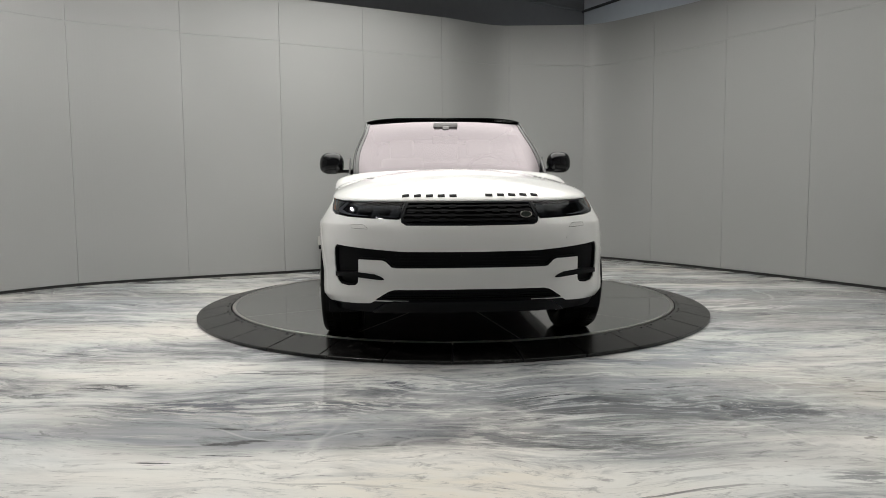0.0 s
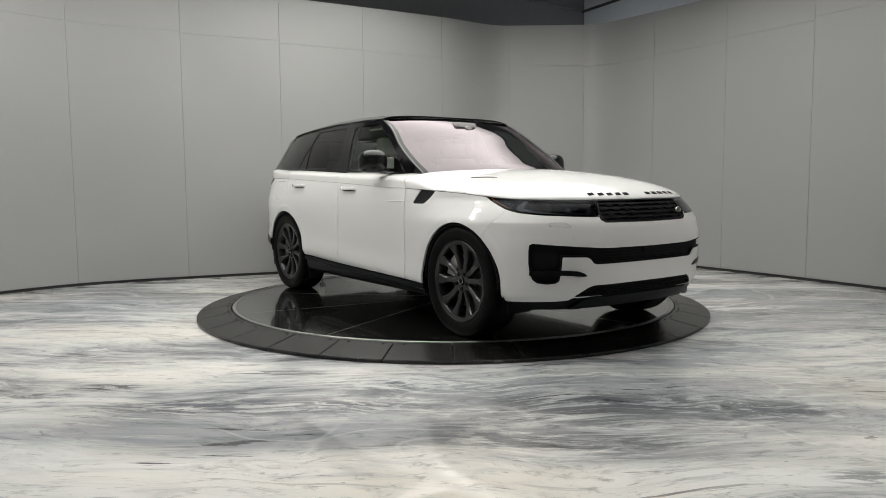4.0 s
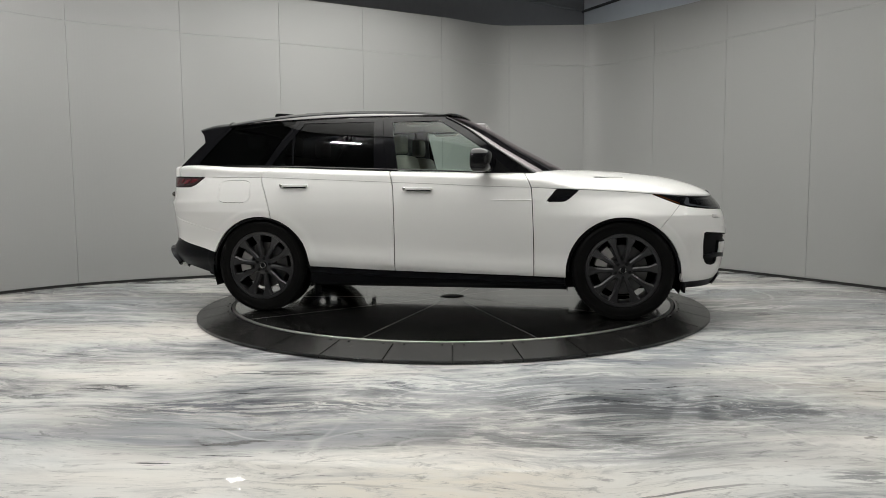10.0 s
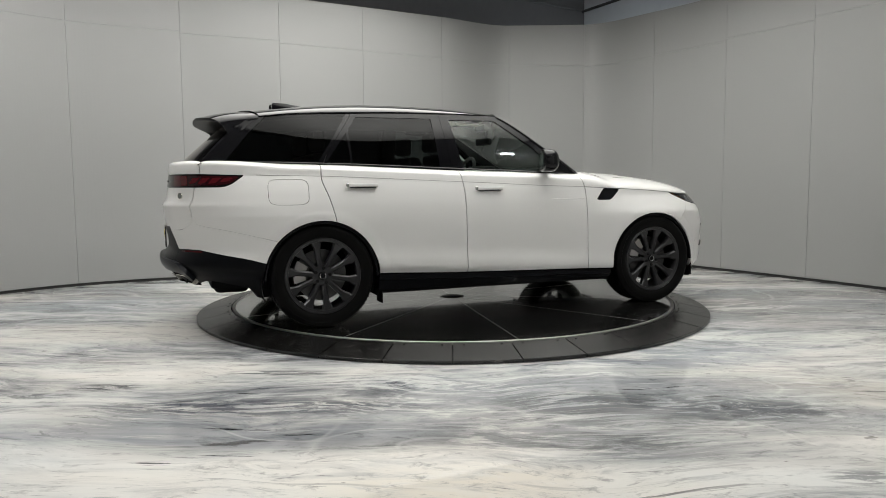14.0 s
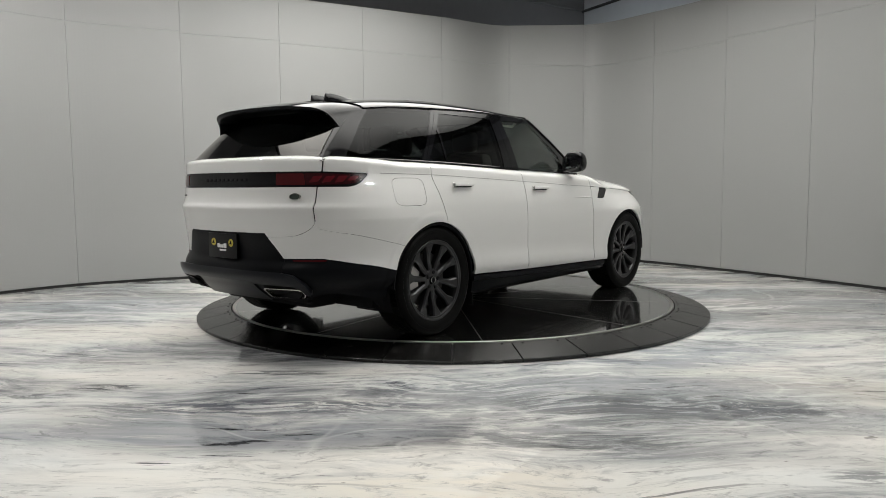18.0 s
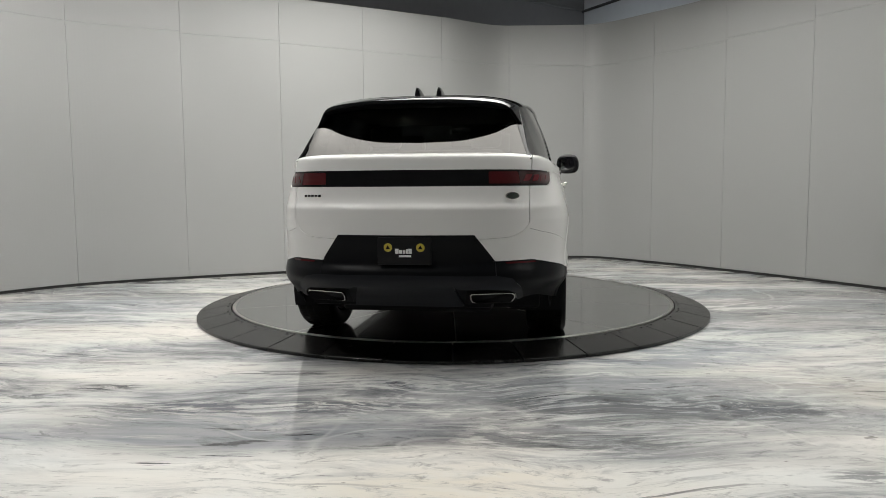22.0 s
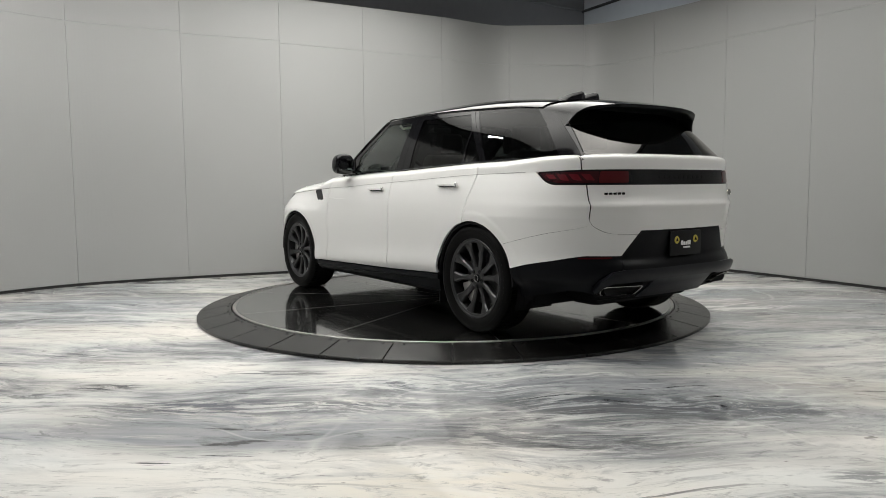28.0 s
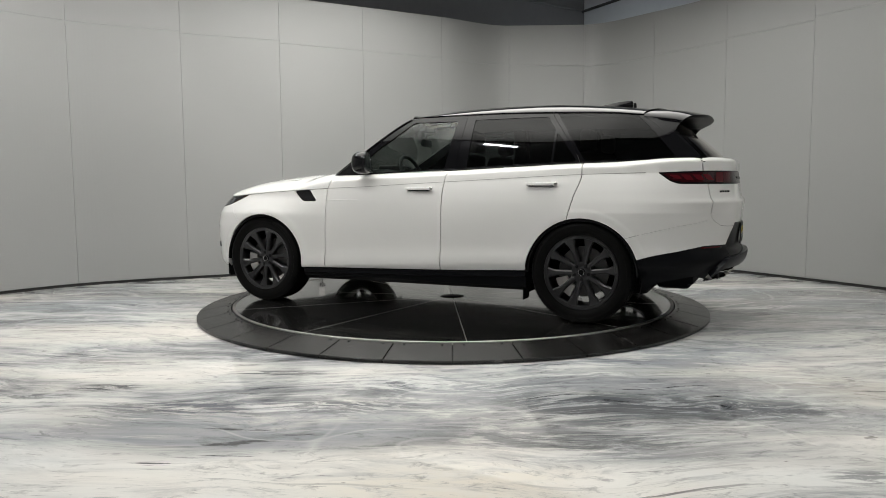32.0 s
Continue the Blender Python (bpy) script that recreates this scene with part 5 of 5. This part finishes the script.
ROOF = Sheet(roof_sheet(.045, -1.90)[::-1], np.zeros((70, 36)))
V_, F_ = ROOF.mesh(0, .010, 0)
roof = link_mesh("roof", V_, F_, GLOSS_BLACK, suv, "gloss black roof", smooth=True)
glass_roof = Sheet(roof_sheet(.045, -1.90)[::-1], np.zeros((70, 36))).cut(lambda P, U: np.abs(P[:, 1]) - .50, gx_below(-.12), gx_above(-1.25))
V_, F_ = glass_roof.mesh(.003, .004, 0)
link_mesh("glass_panel", V_, F_, GLOSS_BLACK, roof, smooth=True)
# aerial fins
for y in (.078, -.078):
    bm = bmesh.new()
    rows_ = []
    for x, h, w in ((-1.40, .004, .010), (-1.50, .030, .016), (-1.60, .052, .020), (-1.68, .064, .021), (-1.705, .066, .021), (-1.715, .058, .021), (-1.718, .0, .023)):
        zb = float(ROOF_Z(x)) - .004
        h *= 1.16
        rows_.append([bm.verts.new((x, y + k * w * m, zb + h * q)) for k, m, q in ((-1, 1.0, 0), (-1, .72, .6), (-1, .35, .93), (1, .35, 1.0), (1, .72, .6), (1, 1.0, 0))])
    for a_, b_ in zip(rows_, rows_[1:]):
        for i in range(5):
            bm.faces.new((a_[i], a_[i + 1], b_[i + 1], b_[i]))
    bm.faces.new(rows_[0])
    bm.faces.new(rows_[-1][::-1])
    bmesh.ops.recalc_face_normals(bm, faces=bm.faces)
    part("aerial_fin", bm, GLOSS_BLACK, roof, angle=50)
# spoiler: a visor that goes on from the roof and turns down along the pillars
roof_end = roof_sheet(.045, -1.90)[-1]
on_side = lambda x, z, o=.0025: np.array([x, float(side_y(x, z)) + o, z])
front_pts = [roof_end[k] + [-.004, 0, 0] for k in (0, 9, 16, 22, 27, 31, 34, 35)] + [on_side(-1.945, 1.553), on_side(-2.005, 1.505), on_side(-2.085, 1.428, .001)]
front_c = [.72 * p[1] / front_pts[7][1] for p in front_pts[:8]] + [.82, .91, 1.0]
SP = [0, .22, .42, .6, .72, .82, .91, 1.0]
BACK_EDGE = [(-2.340, 0, 1.604), (-2.332, .24, 1.601), (-2.297, .42, 1.593), (-2.235, .562, 1.577), on_side(-2.188, 1.548, -.012), on_side(-2.16, 1.518, -.010), on_side(-2.140, 1.478, -.008), on_side(-2.118, 1.428, -.004)]
fe = [pchip(front_c, [p[k] for p in front_pts]) for k in range(3)]
be = [pchip(SP, [p[k] for p in BACK_EDGE]) for k in range(3)]
c_ = np.linspace(0, 1, 48)
A_, B_ = np.stack([f(c_) for f in fe], -1), np.stack([f(c_) for f in be], -1)
turn_ = np.stack([0 * c_, sstep(.55, .85, c_), 1 - sstep(.55, .85, c_)], -1)      # outward
rows_ = [A_ + (B_ - A_) * t + turn_ * .012 * (1 - sstep(.55, .85, c_))[:, None] * math.sin(math.pi * t) for t in np.linspace(0, 1, 9)]
V1, F1 = Sheet(np.stack(rows_)[::-1], np.zeros((9, 48))).mesh(0, 0, 0)
spoiler = link_mesh("spoiler", V1, F1, GLOSS_BLACK, suv, "gloss black roof spoiler over the rear window", smooth=True)
rows_ = [B_, B_ - turn_ * .016 + [.002, 0, 0], B_ - turn_ * .024 + [.03, 0, 0], (A_ + B_) / 2 - turn_ * .05, A_ - turn_ * .068]
V1, F1 = Sheet(np.stack(rows_)[::-1], np.zeros((5, 48))).mesh(0, 0, 0)
link_mesh("spoiler_underside", V1, F1, SATIN_BLACK, spoiler, smooth=True)


def tail_sheet(rows=26, cols=34):
    t = np.linspace(0, 1, rows)[:, None]
    z0 = 1.225 + t * (1.575 - 1.225)
    xd = D_LINE(z0)
    yd = side_y(xd, z0) - .003
    c = np.linspace(0, 1, cols)[None]
    x = xd - (.125 - .02 * t) * (1 - c ** 5)
    return np.stack([x, yd * c, z0 + 0 * c], -1)


T_ = tail_sheet()
TAIL_FACE = Sheet(T_[::-1], np.zeros(T_.shape[:2]))
rear_in = lambda P, U: np.abs(P[:, 1]) - (.722 - (P[:, 2] - 1.25) * .34)
V_, F_ = TAIL_FACE.cut(rear_in).mesh(.002, .006, 0)
link_mesh("rear_screen", V_, F_, REAR_GLASS, suv, "dark rear window reflecting the lightbox", smooth=True)
V_, F_ = TAIL_FACE.cut(lambda P, U: -rear_in(P, U) + .004).mesh(0, .012, 1)
for s in (1, -1):
    link_mesh("rear_corner", np.array(V_) * [1, s, 1], [q[::s] for q in F_], GLOSS_BLACK, suv, smooth=True)

# ---- mirrors ----
for s in (1, -1):
    bm = bmesh.new()
    bmesh.ops.create_uvsphere(bm, u_segments=28, v_segments=18, radius=1)
    for v_ in bm.verts:
        x, y, z = v_.co
        sq = lambda a, p: math.copysign(abs(a) ** p, a)
        x, y, z = sq(x, .75 if x > 0 else .35), sq(y, .68), sq(z, .68)
        xx = x * .105 if x > 0 else x * .050
        v_.co = (.375 + xx - .02 * y, 1.012 + .108 * y * (1 - .10 * max(z, 0)), 1.262 + .094 * z)
        v_.co.y *= s
    bmesh.ops.recalc_face_normals(bm, faces=bm.faces)
    mirror = part("door_mirror", bm, GLOSS_BLACK, suv, "gloss black door mirror")
    part("mirror_glass", box_bm(.331, s * 1.008, 1.260, .008, .125, .104, .0039, 2, turn=Matrix.Rotation(s * .16, 4, "Z")), MIRROR, mirror)
    part("mirror_arm", box_bm(.43, s * .888, 1.192, .07, .14, .030, .01), GLOSS_BLACK, mirror)
    part("mirror_base", prism_bm([(.45, 1.165), (.62, 1.165), (.46, 1.31)], "y", s * .838, s * .852), GLOSS_BLACK, mirror, smooth=False)

# ---- wheels ----
def build_wheel():
    w = new("wheel")
    tyre = [(.284, -.120), (.300, -.131), (.330, -.140), (.362, -.139), (.380, -.130), (.390, -.112), (.3935, -.085), (.3935, .085), (.390, .112), (.380, .130), (.362, .139),
            (.350, .1405), (.348, .139), (.330, .140), (.300, .131), (.284, .120)]
    part("tyre", lathe_bm(tyre, 72), TYRE, w)
    tread = bmesh.new()
    for i in range(72):
        for y0 in (-.085, -.03, .03, .085):
            b = box_bm(0, y0, .3935, .022, .040, .006)
            bmesh.ops.transform(b, matrix=Matrix.Rotation(2 * math.pi * (i + (.5 if y0 in (-.03, .085) else 0)) / 72, 4, "Y"), verts=b.verts)
            merge(tread, b)
    part("tread", tread, TYRE, w, smooth=False)
    part("barrel", lathe_bm([(.284, .118), (.290, .124), (.286, .129), (.276, .126), (.266, .112), (.258, .06), (.255, -.08), (.27, -.118)], 72), RIM, w)
    spokes = bmesh.new()
    for i in range(5):
        base = math.pi / 2 + 2 * math.pi * i / 5
        for sgn in (-1, 1):
            pts_in, pts_out = base + sgn * .30, base + sgn * .285
            pa = Vector((.055 * math.cos(pts_in), 0, .055 * math.sin(pts_in)))
            pb = Vector((.270 * math.cos(pts_out + sgn * .05), 0, .270 * math.sin(pts_out + sgn * .05)))
            d = (pb - pa).normalized()
            n = Vector((-d.z, 0, d.x))
            rows_ = []
            for k in range(11):
                t = k / 10
                c = pa.lerp(pb, t)
                hw = .0185 + .004 * t + .021 * float(sstep(.62, 1.0, t))
                yf = .098 + .022 * t - .010 * math.sin(math.pi * t)
                rows_.append([spokes.verts.new(c + n * hw * q + Vector((0, y, 0))) for q, y in ((-1, yf - .045), (-1, yf - .009), (-1 + .010 / hw, yf), (1 - .010 / hw, yf), (1, yf - .009), (1, yf - .045))])
            for a_, b_ in zip(rows_, rows_[1:]):
                for k in range(6):
                    spokes.faces.new((a_[k], a_[(k + 1) % 6], b_[(k + 1) % 6], b_[k]))
            spokes.faces.new(rows_[0])
            spokes.faces.new(rows_[-1])
    bmesh.ops.recalc_face_normals(spokes, faces=spokes.faces)
    lathe_bm([(.001, .097), (.040, .097), (.064, .100), (.080, .094), (.083, .06)], 40, bm=spokes)
    lathe_bm([(.256, .108), (.262, .121), (.284, .1265), (.289, .118)], 72, bm=spokes)
    part("spokes", spokes, RIM, w, "dark grey split-spoke alloy wheel", angle=28)
    for i in range(5):
        a = math.pi / 2 + 2 * math.pi * i / 5
        b = lathe_bm([(.0005, .099), (.0115, .099), (.0135, .094), (.015, .085)], 12)
        bmesh.ops.transform(b, matrix=Matrix.Translation((.057 * math.cos(a), .006, .057 * math.sin(a))), verts=b.verts)
        part("wheel_bolt", b, MATT_BLACK, w)
    cap = part("hub_cap", lathe_bm([(.001, .107), (.024, .107), (.029, .104), (.032, .096)], 28), SATIN_BLACK, w)
    part("cap_ring", lathe_bm([(.020, .1075), (.0225, .1085), (.025, .1075)], 28), CHROME, cap)
    part("brake_disc", lathe_bm([(.10, .02), (.10, .034), (.195, .034), (.195, .010), (.10, .010)], 48), BRAKE, w)
    part("brake_hat", lathe_bm([(.001, .055), (.085, .055), (.10, .034)], 32), BRAKE, w)
    cal = bmesh.new()
    rows_ = []
    for t in np.linspace(-.42, .42, 9):
        rows_.append([cal.verts.new((r * math.cos(t), y, r * math.sin(t))) for r, y in ((.125, .04), (.125, .07), (.215, .07), (.222, .05), (.222, 0), (.215, 0))])
    for a_, b_ in zip(rows_, rows_[1:]):
        for k in range(6):
            cal.faces.new((a_[k], a_[(k + 1) % 6], b_[(k + 1) % 6], b_[k]))
    cal.faces.new(rows_[0])
    cal.faces.new(rows_[-1])
    bmesh.ops.recalc_face_normals(cal, faces=cal.faces)
    part("caliper", cal, STEEL, w, angle=30)
    return w


wheel = build_wheel()
wheel.parent = suv
first = True
for x, s, turn in ((WB, 1, 10), (WB, -1, -33), (-WB, 1, 40), (-WB, -1, -9)):
    m = Matrix.Translation((x, s * (.846 if x > 0 else .836), .3935)) @ Matrix.Rotation(0 if s == 1 else math.pi, 4, "Z") @ Matrix.Rotation(radians(turn), 4, "Y")
    if first:
        wheel.matrix_basis = m
        first = False
    else:
        w2 = copy_thing(wheel, m)

# ---- cabin ----
def seat(x, y, wide, mat, name="seat", rear=False):
    body = bmesh.new()
    box_bm(0, 0, 0, .13, wide, .62, .05, 3, bm=body)
    for v_ in body.verts:
        k = (v_.co.z + .31) / .62
        v_.co.y *= 1 - .22 * k ** 2
        v_.co.x += .03 * math.cos(v_.co.y * 6) - .16 * k
    bmesh.ops.transform(body, matrix=Matrix.Translation((x, y, 1.02)), verts=body.verts)
    s_ = part(name, body, mat, suv, "cream leather seat back" if mat is LEATHER else "")
    for yy in ((0,) if not rear else (-.38, .38)):
        hb = box_bm(x - .19, y + yy, 1.43, .10, .24, .17, .045, 3)
        part("headrest", hb, mat, s_)
        for d in (-.05, .05):
            part("post", tube_bm([(x - .16, y + yy + d, 1.27), (x - .18, y + yy + d, 1.38)], .007, 6), CHROME, s_)
    return s_


for y in (.38, -.38):
    seat(-.22, y, .52, LEATHER)
seat(-1.22, 0, 1.30, LEATHER, "rear_bench", True)
dash = part("dashboard", box_bm(.52, 0, 1.14, .42, 1.42, .14, .05, 3), TRIM_DARK, suv)
part("instrument_hood", box_bm(.42, .38, 1.22, .16, .34, .06, .025, 3), TRIM_DARK, dash)
rim_ = bmesh.new()
tube_bm([(.185 * math.cos(t), .185 * math.sin(t), 0) for t in np.linspace(0, 2 * math.pi, 33)], .016, 10, bm=rim_)
mt = Matrix.Translation((.23, .38, 1.16)) @ Matrix.Rotation(radians(-66), 4, "Y")
bmesh.ops.transform(rim_, matrix=mt, verts=rim_.verts)
wheel_s = part("steering_wheel", rim_, TRIM_DARK, suv)
hub_ = box_bm(0, 0, -.02, .14, .12, .05, .02)
bmesh.ops.transform(hub_, matrix=mt, verts=hub_.verts)
part("airbag_cover", hub_, TRIM_DARK, wheel_s)
part("rear_view_mirror", box_bm(.27, 0, 1.47, .04, .24, .07, .02, 3, turn=Matrix.Rotation(radians(8), 4, "Z")), TRIM_DARK, suv)
part("mirror_stalk", box_bm(.33, 0, 1.535, .06, .06, .11, .02), TRIM_GREY, suv)
part("sensor_pod", box_bm(.27, 0, 1.60, .10, .22, .05, .02), TRIM_GREY, suv)
hl = roof_sheet(.0, -1.95, 30, 20, .035)
V_, F_ = Sheet(hl[::-1], np.zeros((30, 20))).mesh(0, 0, 0)
link_mesh("headliner", V_, [q[::-1] for q in F_], LEATHER, suv, smooth=True)
for s in (1, -1):
    part("b_pillar_trim", box_bm(-.44, s * .765, 1.40, .12, .04, .46, .015, turn=Matrix.Rotation(radians(s * 20), 4, "X")), TRIM_DARK, suv)
    part("grab_handle", tube_bm([(-.05, s * .66, 1.60), (-.08, s * .65, 1.57), (-.28, s * .65, 1.57), (-.31, s * .66, 1.60)], .010, 6), LEATHER, suv)
# dark sheet that closes the cabin off at window height, and the parcel shelf
part("cabin_sheet", box_bm(-.75, 0, 1.03, 2.7, 1.5, .04, .01), TRIM_DARK, suv)
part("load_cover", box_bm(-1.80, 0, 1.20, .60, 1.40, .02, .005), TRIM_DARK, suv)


# ---- motion of the turntable and the car ----
TURN = [-85.25, -81.64, -77.91, -74.07, -70.18, -66.26, -62.27, -58.23, -54.09, -49.93, -45.85, -41.92, -38.22, -34.81, -31.57, -28.29, -24.85, -21.24, -17.48, -13.63, -9.69, -5.71,
        -1.68, 2.39, 6.48, 10.59, 14.66, 18.59, 22.29, 25.79, 29.2, 32.59, 36.02, 39.55, 43.25, 47.07, 50.91, 54.75, 58.61, 62.49, 66.38, 70.31, 74.26, 78.12, 81.74, 84.95, 87.99,
        91.14, 94.56, 98.22, 102.05, 106.0, 109.98, 114.0, 118.05, 122.13, 126.24, 130.37, 134.48, 138.47, 142.22, 145.7, 149.04, 152.39, 155.79]


def motions():
    walk(disc, [(i / 2, pose(0, 0, DISC_Z, 0, 0, a)) for i, a in enumerate(TURN)])
    walk(suv, [(i / 2, pose(0, 0, DISC_Z, 0, 0, a) @ Matrix.Translation((.029, -.0795, .0015))) for i, a in enumerate(TURN)])


motions()
